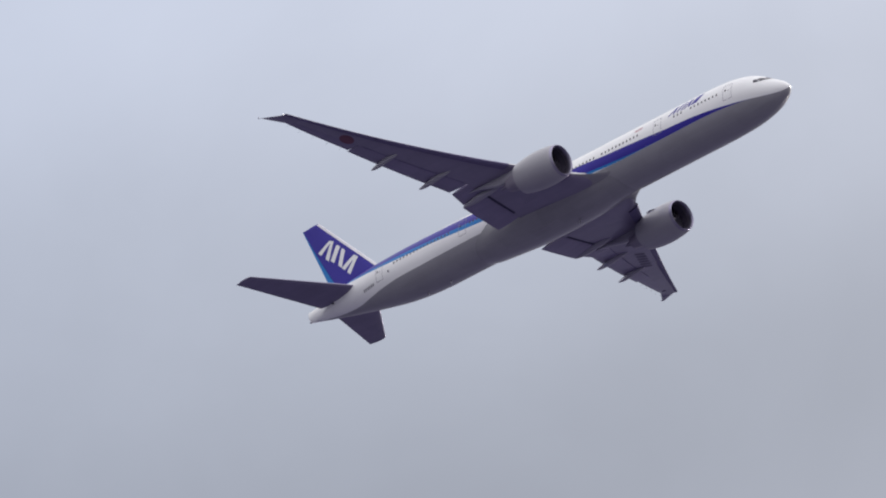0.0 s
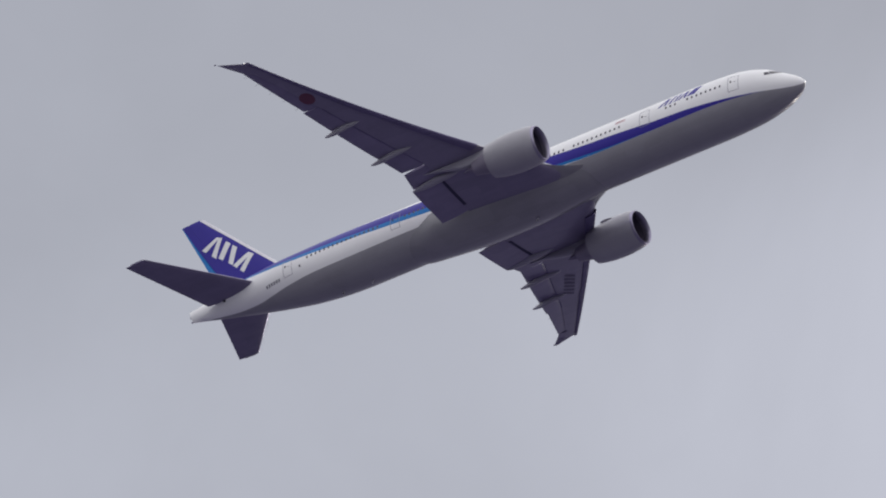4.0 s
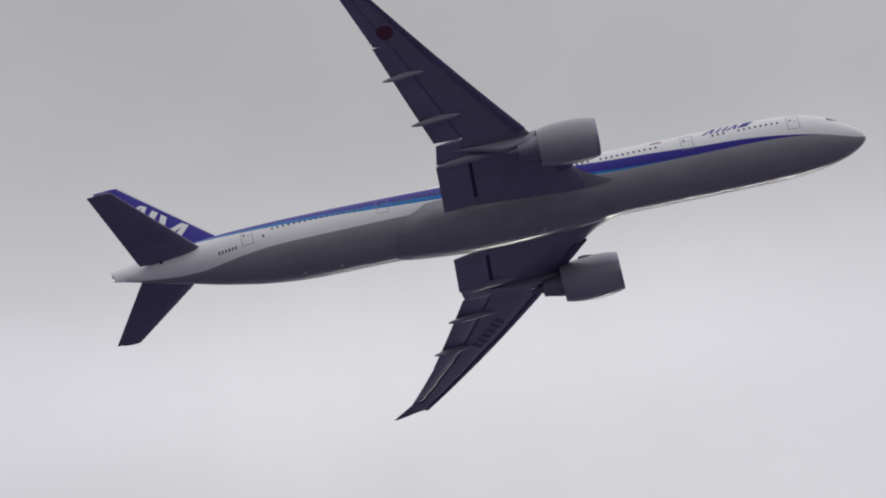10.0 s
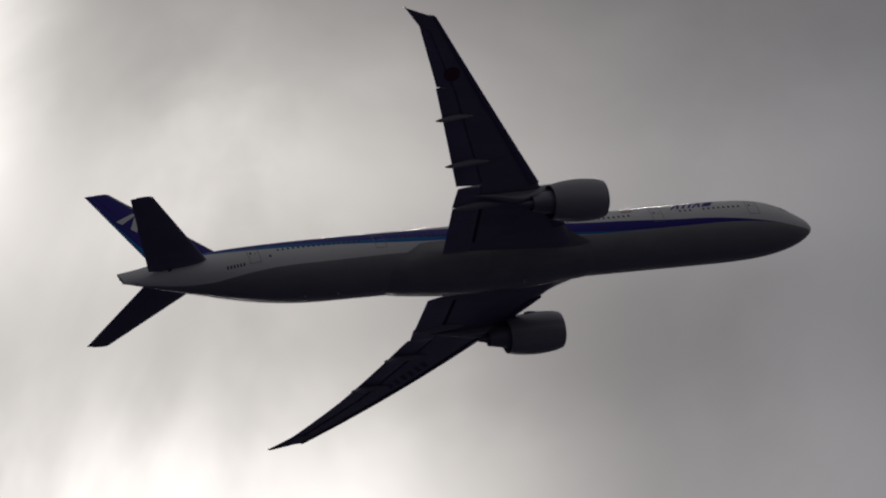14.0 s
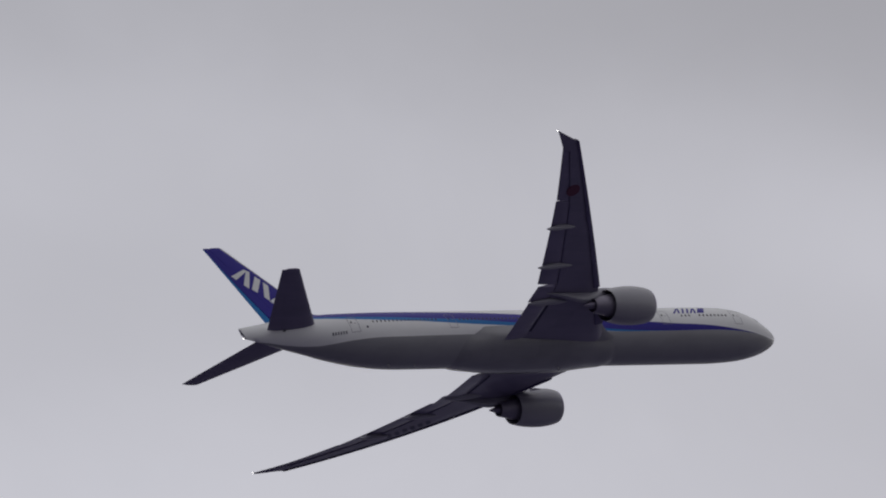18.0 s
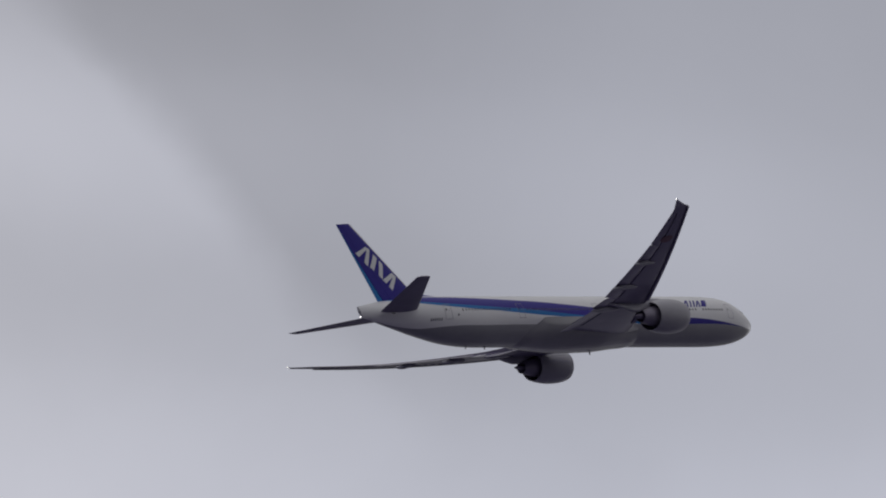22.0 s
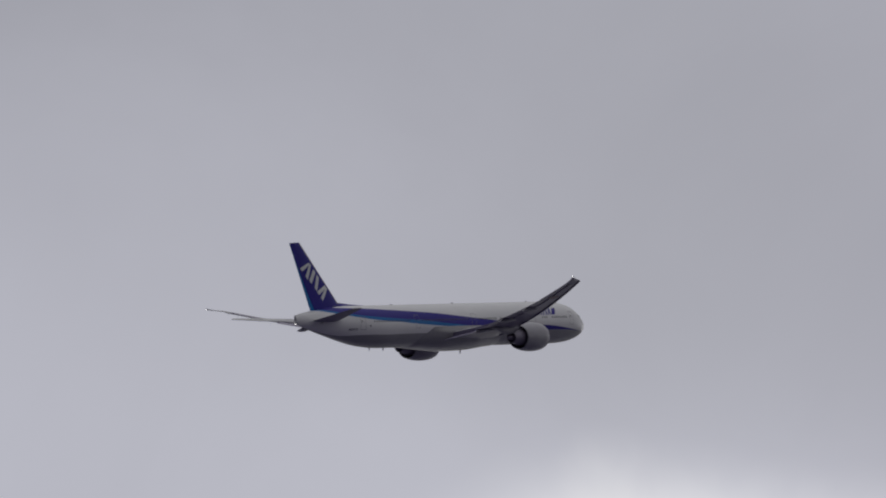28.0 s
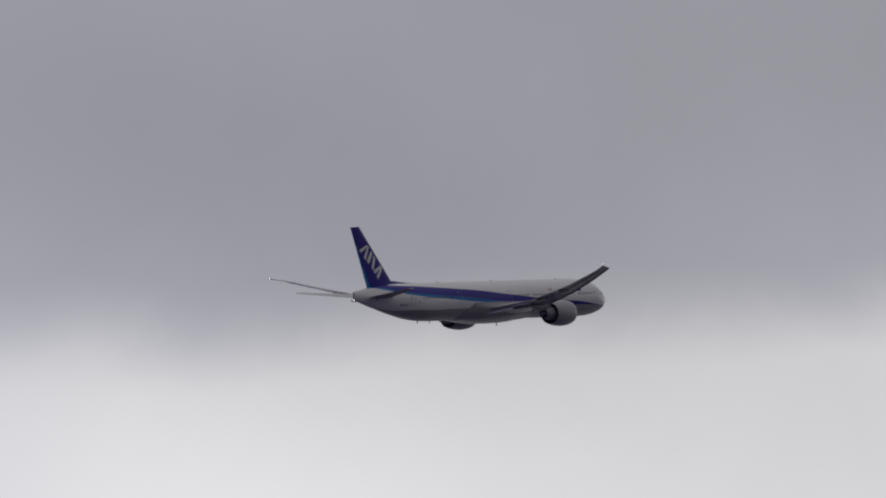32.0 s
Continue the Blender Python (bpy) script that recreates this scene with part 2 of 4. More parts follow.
WHITE = paint("white_paint", (0.69, 0.687, 0.70), 0.36, coat=0.3, wear=0.05, streak=0.03, panel=0.03)
NAVY = paint("dark_blue_paint", (0.029, 0.020, 0.25), 0.45, coat=0.0, wear=0.08, streak=0.03, gloss=0.2)
AZURE = paint("light_blue_paint", (0.014, 0.16, 0.44), 0.45, coat=0.0, wear=0.08, streak=0.03, gloss=0.2)
BELLY = paint("grey_belly_paint", (0.25, 0.247, 0.268), 0.38, coat=0.3, haze=0.06, wear=0.16, streak=0.10, panel=0.07)
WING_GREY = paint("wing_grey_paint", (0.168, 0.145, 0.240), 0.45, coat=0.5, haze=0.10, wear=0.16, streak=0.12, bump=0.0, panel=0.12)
# the wing box and tailplane greys are darkened for shaded undersides; tops stay light
WING_BOX = paint("wing_box_shaded_grey", (0.168, 0.148, 0.228), 0.44, coat=0.4, haze=0.12, wear=0.16, streak=0.12, bump=0.0, panel=0.12)
TAIL_GREY = paint("tailplane_shaded_grey", (0.16, 0.141, 0.228), 0.55, coat=0.05, wear=0.16, streak=0.12, bump=0.0, panel=0.12, gloss=0.4)
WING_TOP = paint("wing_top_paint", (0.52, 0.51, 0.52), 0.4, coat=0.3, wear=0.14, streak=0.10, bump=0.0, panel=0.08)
# the shade on the drooped slats is put into this darker grey
SLAT_GREY = paint("slat_shade_grey", (0.098, 0.080, 0.170), 0.65, coat=0.0, wear=0.16, streak=0.12, panel=0.12)
FAIRING_GREY = paint("fairing_grey_paint", (0.255, 0.245, 0.29), 0.4, coat=0.3, wear=0.14, streak=0.10)
NACELLE_GREY = paint("nacelle_grey_paint", (0.275, 0.267, 0.30), 0.38, coat=0.2, wear=0.10, streak=0.06, panel=0.04)
# a belly grey with the shade between the wing roots put into it
BODY_GREY = paint("fairing_shaded_grey", (0.212, 0.208, 0.228), 0.36, coat=0.7, haze=0.15, wear=0.16, streak=0.12, panel=0.10)
POLISHED = paint("pale_metal_edge", (0.56, 0.545, 0.58), 0.4, metal=0.2, coat=0.0, wear=0.08)
BARE = paint("bare_aluminium", (0.26, 0.24, 0.32), 0.45, metal=1.0, coat=0.0, wear=0.10)
TITANIUM = paint("heat_stained_metal", (0.16, 0.14, 0.20), 0.42, metal=0.6, coat=0.0, wear=0.25, streak=0.15)
CORE = paint("core_cowl_metal", (0.20, 0.18, 0.235), 0.42, metal=0.3, coat=0.0, wear=0.25, streak=0.15)
DARK = paint("dark_cavity", (0.02, 0.02, 0.024), 0.6, coat=0.0, wear=0.2)
INTAKE = paint("intake_lining", (0.075, 0.065, 0.10), 0.5, coat=0.0, wear=0.15)
FAN = paint("fan_blade_composite", (0.075, 0.07, 0.09), 0.35, coat=0.2, wear=0.15)
GLASS = paint("dark_window_glass", (0.03, 0.026, 0.04), 0.2, coat=0.15, wear=0.1, bump=0.0, gloss=0.35)
COCKPIT = paint("dark_cockpit_glass", (0.025, 0.02, 0.04), 0.25, coat=0.1, wear=0.1, bump=0.0, gloss=0.3)
SEAM = paint("door_seam", (0.20, 0.185, 0.24), 0.5, coat=0.0, wear=0.1)
RED = paint("red_paint", (0.10, 0.011, 0.042), 0.4, coat=0.2, wear=0.12)
PALE_RED = paint("pale_red_paint", (0.42, 0.17, 0.20), 0.5, coat=0.0, wear=0.1, bump=0.0)
MARK = paint("dark_marking_and_shade", (0.045, 0.042, 0.08), 0.7, coat=0.0, wear=0.1, bump=0.0, gloss=0.15)
FADED = paint("faded_marking_paint", (0.108, 0.096, 0.152), 0.6, coat=0.0, wear=0.1, bump=0.0, gloss=0.3)
LETTER = paint("white_marking_paint", (0.66, 0.66, 0.665), 0.32, coat=0.4, wear=0.05)
TIP_GLOW = lamp_glow("tip_lamp_glow", (1.0, 0.98, 0.95), 9.0)
RAKE_GLOW = lamp_glow("rake_lamp_glow", (1.0, 0.98, 0.95), 2.5)


def ground_material():
    m = bpy.data.materials.new("ground")
    m.use_nodes = True
    n = Nodes(m.node_tree)
    place = n.add("ShaderNodeTexCoord").outputs["Object"]
    a, b = n.noise(place, 0.004, 5.0, 0.6), n.noise(place, 0.5, 4.0, 0.6)
    col = n.mix(a, (0.035, 0.042, 0.028), (0.06, 0.058, 0.056))
    col = n.add("ShaderNodeVectorMath", {0: col, 3: n.math("MULTIPLY_ADD", b, 0.5, 0.75)}, operation="SCALE").outputs[0]
    n.add("ShaderNodeOutputMaterial", {0: n.add("ShaderNodeBsdfPrincipled", {"Base Color": col, "Roughness": 0.9}).outputs[0]})
    return m


def water_material():
    m = bpy.data.materials.new("water")
    m.use_nodes = True
    n = Nodes(m.node_tree)
    place = n.add("ShaderNodeTexCoord").outputs["Object"]
    broad, chop = n.noise(place, 0.002, 4.0, 0.6), n.noise(place, 0.6, 4.0, 0.6)
    col = n.mix(broad, (0.060, 0.055, 0.098), (0.078, 0.072, 0.122))
    bump = n.add("ShaderNodeBump", {"Strength": 0.3, "Distance": 0.15, "Height": chop}).outputs[0]
    bsdf = n.add("ShaderNodeBsdfPrincipled", {"Base Color": col, "Roughness": 0.17, "IOR": 1.33, "Specular IOR Level": 0.4, "Normal": bump})
    n.add("ShaderNodeOutputMaterial", {0: bsdf.outputs[0]})
    return m


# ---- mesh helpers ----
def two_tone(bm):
    """Gives the upward faces of a lofted surface the second material; the undersides keep the shaded grey."""
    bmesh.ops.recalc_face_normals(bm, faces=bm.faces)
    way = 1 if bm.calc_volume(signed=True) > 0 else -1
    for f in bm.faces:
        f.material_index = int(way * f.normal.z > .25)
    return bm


def part(name, bm, material, parent, label="", smooth=40):
    """Links a bmesh as one mesh object under a thing or a part."""
    bmesh.ops.recalc_face_normals(bm, faces=bm.faces)
    for e in bm.edges:
        e.smooth = len(e.link_faces) != 2 or e.calc_face_angle(0) < radians(smooth)
    for f in bm.faces:
        f.smooth = True
    me = bpy.data.meshes.new(name)
    bm.to_mesh(me)
    bm.free()
    for m in material if isinstance(material, (list, tuple)) else (material,):
        me.materials.append(m)
    ob = new(name, me)
    ob.parent = parent
    return tagged(ob, label=label)


def shared(name, data, parent, at=(0, 0, 0), turn=None):
    """Another piece on the same mesh."""
    ob = new(name, data)
    ob.parent = parent
    ob.location = at
    if turn:
        ob.rotation_euler = turn
    return ob


def loft(rings, closed=True, caps=True, bm=None, mats=None):
    """Skins a row of rings with the same number of points; mats gives a material index by place on the ring."""
    bm = bm or bmesh.new()
    vs = [[bm.verts.new(p) for p in ring] for ring in rings]
    n = len(rings[0])
    for a, b in zip(vs, vs[1:]):
        for i in range(n if closed else n - 1):
            j = (i + 1) % n
            quad = (a[i], a[j], b[j], b[i])
            if (quad[0].co - quad[1].co).length < 1e-5 and (quad[2].co - quad[3].co).length < 1e-5:
                continue
            f = bm.faces.new(quad)
            if mats:
                f.material_index = mats[i]
    if caps and closed:
        for ring in (vs[0], vs[-1]):
            bm.faces.new(ring)
    return bm


def weld(bm, d=0.0005):
    bmesh.ops.remove_doubles(bm, verts=bm.verts, dist=d)
    return bm


def lathe(profile, n=48, centre=(0, 0, 0), caps=False):
    """Turns (aft, radius) pairs about the line of flight."""
    cx, cy, cz = centre
    rings = [[(cx - s, cy + r * math.cos(2 * math.pi * k / n), cz + r * math.sin(2 * math.pi * k / n)) for k in range(n)] for s, r in profile]
    return loft(rings, True, caps)


def curve(rows, x):
    """Smooth reading of a table of (place, value) without overshoot."""
    if x <= rows[0][0]:
        return rows[0][1]
    if x >= rows[-1][0]:
        return rows[-1][1]
    i = max(k for k in range(len(rows) - 1) if rows[k][0] <= x)
    (x0, y0), (x1, y1) = rows[i], rows[i + 1]

    def slope(k):
        if k <= 0 or k >= len(rows) - 1:
            return (y1 - y0) / (x1 - x0)
        a = (rows[k][1] - rows[k - 1][1]) / (rows[k][0] - rows[k - 1][0])
        b = (rows[k + 1][1] - rows[k][1]) / (rows[k + 1][0] - rows[k][0])
        return 0.0 if a * b <= 0 else 2 * a * b / (a + b)

    h = x1 - x0
    t = (x - x0) / h
    return (2 * t ** 3 - 3 * t * t + 1) * y0 + (t ** 3 - 2 * t * t + t) * h * slope(i) + (3 * t * t - 2 * t ** 3) * y1 + (t ** 3 - t * t) * h * slope(i + 1)


# ---- ground ----
def sheet(name, radii, z, material, label):
    bm = bmesh.new()
    rings = [[(r * math.cos(2 * math.pi * k / 64), r * math.sin(2 * math.pi * k / 64), h) for k in range(64)] for r, h in zip(radii, z)]
    loft(rings, True, False, bm)
    bm.verts.ensure_lookup_table()
    bm.faces.new([bm.verts[k] for k in range(64)])
    me = bpy.data.meshes.new(name)
    bmesh.ops.recalc_face_normals(bm, faces=bm.faces)
    if sum(f.normal.z for f in bm.faces) < 0:
        bmesh.ops.reverse_faces(bm, faces=bm.faces)
    bm.to_mesh(me)
    bm.free()
    me.materials.append(material)
    tagged(new(name, me), label, name, kind="structure")


def make_ground():
    sheet("ground", (5, 60, 140, 150), (0, 0, -.6, -3.0), ground_material(), "level grassy shore where the camera stands")
    sheet("water", (20, 100, 1000, 6000, 30000), (-1.5,) * 5, water_material(), "open dull water under the flight path")


make_ground()

# ---- the airliner: x forward with the zero 37 m behind the nose, y to its left, z up from the fuselage axis ----
MID = 37.0
TOP = ((0, -0.62), (0.15, -0.32), (0.5, 0.06), (1, 0.42), (2, 1.02), (3, 1.66), (4, 2.18), (5.5, 2.66), (7.5, 2.95), (10, 3.07), (12.5, 3.1), (61, 3.1), (64, 3.0), (67, 2.76), (70, 2.42), (73.1, 1.92))
BOTTOM = ((0, -0.77), (0.15, -1.08), (0.5, -1.42), (1, -1.74), (2, -2.18), (3, -2.48), (4, -2.70), (5.5, -2.91), (7.5, -3.04), (10, -3.1), (52.5, -3.1), (54.5, -3.04), (58, -2.72), (62, -2.0), (66, -1.12), (70, -0.2), (73.1, 0.52))
HALF = ((0, 0.07), (0.15, 0.38), (0.5, 0.76), (1, 1.13), (2, 1.68), (3, 2.10), (4, 2.42), (5.5, 2.74), (7.5, 2.97), (10, 3.08), (12, 3.1), (52, 3.1), (55, 3.05), (58, 2.86), (62, 2.38), (66, 1.66), (70, 0.85), (72, 0.42), (73.1, 0.20))
# livery edges as the sine of the angle above the widest line: stripe top, dark blue's lower edge, light blue's lower edge, grey's upper edge
U_TOP = ((0, -.73), (.6, -.65), (2, -.525), (3.9, -.472), (4.8, -.452), (7.4, -.395), (10.2, -.30), (13, -.225), (15.5, -.185), (18.3, -.11), (21, -.04), (24, .02), (28, .14), (33, .29), (38, .45), (42, .57), (47, .68), (52, .785), (57, .88), (61.7, .94), (64, 1), (74, 1))
U_DARK = ((0, -.735), (.6, -.655), (2, -.53), (3.9, -.477), (4.8, -.474), (7.4, -.47), (10.2, -.447), (13, -.44), (15.6, -.437), (18.5, -.42), (21.3, -.39), (24, -.335), (28, -.24), (33.6, -.09), (39.5, .07), (43, .18), (46, .265), (48.4, .30), (53.4, .41), (58.2, .50), (62.5, .60), (65.5, .80), (68.3, 1), (74, 1))
U_LIGHT = ((0, -.736), (.6, -.656), (2, -.531), (3.9, -.478), (4.8, -.475), (7.4, -.471), (10.2, -.448), (13, -.442), (15.6, -.44), (18.5, -.43), (21.3, -.425), (24, -.41), (26.5, -.36), (30, -.29), (34.4, -.21), (38.5, -.10), (42.8, -.01), (46, .07), (48.5, .135), (51, .205), (54, .26), (57, .325), (59, .375), (62, .46), (66, .70), (69.5, 1), (74, 1))
U_GREY = ((0, -.737), (.6, -.657), (2, -.532), (3.9, -.479), (4.8, -.476), (7.4, -.472), (10.2, -.449), (13, -.443), (15.6, -.441), (18.5, -.431), (21.3, -.426), (24, -.415), (26.5, -.385), (34, -.385), (41, -.375), (48, -.36), (54.5, -.37), (57.2, -.40), (59.9, -.50), (62.2, -.645), (64.5, -.79), (67, -.90), (69.5, -.965), (71.5, -1), (74, -1))


def axis(s):
    """Height of the cabin's axis, which rises a little towards the tail."""
    return (s - 33) * 0.0092


def section(s):
    t, b = curve(TOP, s), curve(BOTTOM, s)
    return (t + b) / 2 + axis(s), (t - b) / 2, curve(HALF, s)


def skin(s, angle, side, off=0.0):
    """A point on the fuselage skin, s metres behind the nose; angle in radians above the widest line; side -1 right, 1 left."""
    c, h, w = section(s)
    y, z = w * math.cos(angle), c + h * math.sin(angle)
    ny, nz = math.cos(angle) / w, math.sin(angle) / h
    k = off / math.hypot(ny, nz)
    return Vector((MID - s, side * (y + ny * k), z + nz * k))


def skin_z(s, z, side, off=0.0):
    """The same by height above the cabin's axis."""
    c, h, w = section(s)
    return skin(s, math.asin(max(-1, min(1, (z + axis(s) - c) / h))), side, off)


def skin_patch(bm, corners, side, off=0.012, n=(3, 4), by_z=False):
    """A curved sheet on the skin between four (s, angle in degrees or height) corners."""
    fn = (lambda s, v: skin_z(s, v, side, off)) if by_z else (lambda s, v: skin(s, radians(v), side, off))
    (a, b, c, d) = [Vector(p) for p in corners]
    rows = []
    for i in range(n[0] + 1):
        u = i / n[0]
        p, q = a.lerp(b, u), d.lerp(c, u)
        rows.append([bm.verts.new(fn(*p.lerp(q, j / n[1]))) for j in range(n[1] + 1)])
    for r0, r1 in zip(rows, rows[1:]):
        for j in range(n[1]):
            bm.faces.new((r0[j], r0[j + 1], r1[j + 1], r1[j]))
    return bm


def make_fuselage(plane):
    stations = [0, .04, .1, .2, .35, .55, .8] + [1 + .4 * k for k in range(28)] + [12.2 + 1.15 * k for k in range(35)] + [52.4 + .6 * k for k in range(35)] + [73.1]
    bands = ((12, 3), (4, 0), (3, 2), (5, 1), (10, 0))
    rings, order = [], [m for n, m in bands for _ in range(n)]
    for s in stations:
        d = axis(s) / 3.1 * min(1, max(0, (s - 2) / 6), max(0, (70 - s) / 6))
        us = [-1] + [max(-1, min(1, curve(u, s) - d)) if abs(curve(u, s)) < 1 else curve(u, s) for u in (U_GREY, U_LIGHT, U_DARK, U_TOP)] + [1]
        for k in range(1, 6):
            us[k] = max(us[k], us[k - 1])
        an = [math.asin(u) for u in us]
        half = []
        for k, (n, m) in enumerate(bands):
            half += [an[k] + (an[k + 1] - an[k]) * i / n for i in range(n)]
        half.append(math.pi / 2)
        ring = [skin(s, a, -1) for a in half] + [skin(s, a, 1) for a in half[-2:0:-1]]
        if s > 69:
            # the cone's end is cut at a slant, its top reaching further back
            mid, high, _ = section(s)
            for p in ring:
                p.x += .17 * (s - 69) / 4.1 * (1 - (p.z - mid) / high)
        rings.append(ring)
    mats = order + order[::-1]
    body = part("fuselage", weld(loft(rings, True, True, None, mats), 0.0003), (WHITE, NAVY, AZURE, BELLY), plane,
                "white fuselage with dark and light blue stripes and grey belly", 60)
    return body


def make_belly_fairing(plane):
    """The wing-to-body fairing swells smoothly out of the fuselage's lower half."""
    swell = ((23.6, -.04), (24.2, .02), (24.8, .12), (27, .27), (29, .46), (31.5, .63), (36, .70), (38.5, .67), (41, .52), (43.5, .31), (45.2, .17), (45.8, .06), (46.4, -.04))
    rings = []
    for k in range(77):
        s = 23.6 + .3 * k
        d = curve(swell, s)
        ring = []
        for side in (-1, 1):
            half = []
            for j in range(15):
                a = -90 + 88 * j / 14
                u = min(1, max(0, (-a - 3 - 45 * (1 - min(1, max(d, 0) / .4))) / 38))
                half.append(skin(s, radians(a), side, d * u * u * (3 - 2 * u) - .02 * (1 - u)))
            ring += half[::-1] if side < 0 else half[1:]
        rings.append(ring)
    part("belly_fairing", loft(rings, False), BODY_GREY, plane, "grey wing-to-body fairing under the fuselage, darkened for the wings' shade", 60)


def make_cabin(plane, body):
    """Windows, doors, cockpit panes and markings on the skin."""
    bm = bmesh.new()
    ring = []
    for k in range(12):
        a = 2 * math.pi * k / 12
        c, q = math.cos(a), math.sin(a)
        ring.append((0.10 * math.copysign(abs(c) ** 0.6, c), 0.15 * math.copysign(abs(q) ** 0.6, q)))
    outer = [bm.verts.new((x, -(math.sqrt(3.1 ** 2 - (z + .62) ** 2) + 0.012), z + .62)) for x, z in ring]
    bm.faces.new(outer)
    rim = [bm.verts.new((x * 1.10, -(math.sqrt(3.1 ** 2 - (z * 1.08 + .62) ** 2) + 0.004), z * 1.08 + .62)) for x, z in ring]
    for i in range(12):
        f = bm.faces.new((outer[i], outer[(i + 1) % 12], rim[(i + 1) % 12], rim[i]))
        f.material_index = 1
    first = part("window", bm, (GLASS, SEAM), body)
    right = first.data
    bm = bmesh.new()
    bm.from_mesh(right)
    bmesh.ops.scale(bm, vec=(1, -1, 1), verts=bm.verts)
    bmesh.ops.reverse_faces(bm, faces=bm.faces)
    left_ob = part("window", bm, (GLASS, SEAM), body)
    places = []
    for a, n in ((8.1, 8), (13.3, 3), (19.9, 11), (26.5, 9), (33.6, 23), (48.65, 17)):
        places += [a + 0.535 * k for k in range(n)]
    for side, data, ob in ((-1, right, first), (1, left_ob.data, left_ob)):
        for k, s in enumerate(places):
            at = (MID - s, side * (skin_z(s, .62, 1).y - skin_z(30, .62, 1).y), axis(s))
            if k == 0:
                ob.location = at
            else:
                shared("window", data, body, at)
    for side in (-1, 1):
        for s0, s1 in ((6.05, 7.22), (16.33, 17.5), (31.6, 32.7), (46.0, 47.12), (59.18, 60.32)):
            z0, z1, w = -0.50, 1.42, 0.05
            bm = bmesh.new()
            for c in (((s0, z0), (s0 + w, z0), (s0 + w, z1), (s0, z1)), ((s1 - w, z0), (s1, z0), (s1, z1), (s1 - w, z1))):
                skin_patch(bm, c, side, 0.010, (1, 8), True)
            for c in (((s0, z0), (s1, z0), (s1, z0 + w), (s0, z0 + w)), ((s0, z1 - w), (s1, z1 - w), (s1, z1), (s0, z1))):
                skin_patch(bm, c, side, 0.012, (3, 1), True)
            door = part("door", bm, SEAM, body, "cabin door outlined by its seam")
            bm = skin_patch(bmesh.new(), ((s0 + .74, .56), (s0 + .92, .56), (s0 + .92, .84), (s0 + .74, .84)), side, 0.012, (1, 2), True)
            part("door_window", bm, GLASS, door)
            bm = skin_patch(bmesh.new(), ((s0 + .28, .52), (s0 + .52, .52), (s0 + .52, .60), (s0 + .28, .60)), side, 0.012, (1, 2), True)
            part("door_handle", bm, SEAM, door)
        for c in (((1.75, 87), (2.0, 50), (2.6, 56), (2.5, 87)), ((2.05, 48), (2.7, 28), (3.15, 40), (2.68, 54)), ((2.78, 27), (3.4, 20), (3.5, 31), (3.22, 38))):
            part("cockpit_window", skin_patch(bmesh.new(), c, side, 0.014, (5, 5)), COCKPIT, body)
        # plain bars in place of the markings
        bm = bmesh.new()
        for k in range(6):
            q = 60.85 + .33 * k
            skin_patch(bm, ((q + .05, -.58), (q + .20, -.58), (q + .17, -.26), (q + .02, -.26)), side, 0.012, (1, 2), True)
        part("registration_bar", bm, MARK, body, "row of short dark bars for the registration marking")
        part("static_port", skin_patch(bmesh.new(), ((58.08, -.15), (58.30, -.15), (58.30, .11), (58.08, .11)), side, 0.012, (1, 1), True), MARK, body)
        for k in range(2):
            bm = skin_patch(bmesh.new(), ((19.25, 1.24 + .18 * k), (20.4, 1.24 + .18 * k), (20.4, 1.34 + .18 * k), (19.25, 1.34 + .18 * k)), side, 0.012, (3, 1), True)
            part("red_marking", bm, PALE_RED, body, "small red marking bar")
        # three pairs of leaning bars where the title stands: foot and head of each bar along the body
        for pair in (((15.38, 14.28), (14.66, 14.16)), ((14.10, 13.42), (13.46, 12.78)), ((13.02, 12.05), (12.36, 11.96))):
            bm = bmesh.new()
            for foot, head in pair:
                skin_patch(bm, ((foot, .95), (foot - .26, .95), (head - .26, 1.92), (head, 1.92)), side, 0.012, (1, 4), True)
            part("title_bar", bm, NAVY, body, "leaning dark blue bars of the airline title")
        bm = skin_patch(bmesh.new(), ((11.95, 1.0), (11.0, 1.0), (10.2, 2.0), (11.15, 1.95)), side, 0.012, (3, 4), True)
        part("title_mark", bm, NAVY, body, "dark blue slanted patch beside the title")


# wing outline by distance from the centre line: leading edge, trailing edge and height
RAKE = 31.2


def wing_le(y):
    return -(26.65 + .682 * (y - 3.1)) if y <= RAKE else -(46.22 + (y - RAKE) * 2.5)


WING_TE = ((0, -40.8), (8.9, -40.8), (11.2, -40.5), (23.1, -44.5), (30.0, -47.2), (32.3, -49.08))
FLAP_CUT = ((0, -37.9), (8.9, -37.9), (11.2, -37.9), (23.1, -42.75), (30.0, -46.3), (32.3, -48.95))


def table(rows, x):
    for (a, p), (b, q) in zip(rows, rows[1:]):
        if x <= b:
            return p + (q - p) * (x - a) / (b - a)
    return rows[-1][1]


def wing_z(y):
    u = max(y - 3, 0)
    return -1.7 + .1 * u + .0042 * u * u


def lift(y, c):
    """How far the bent wing lifts its trailing edge, at the chord fraction c."""
    return (.30 - .06 * max(0, y - 30)) * min(1, max(0, (y - 8.5) / 4)) * c * c


def thickness(y):
    return table(((0, .135), (3.1, .13), (11, .11), (23, .095), (30, .085), (32.4, .06)), y)


def naca(c):
    return 5 * (.2969 * math.sqrt(max(c, 0)) - .126 * c - .3516 * c * c + .2843 * c ** 3 - .1036 * c ** 4)


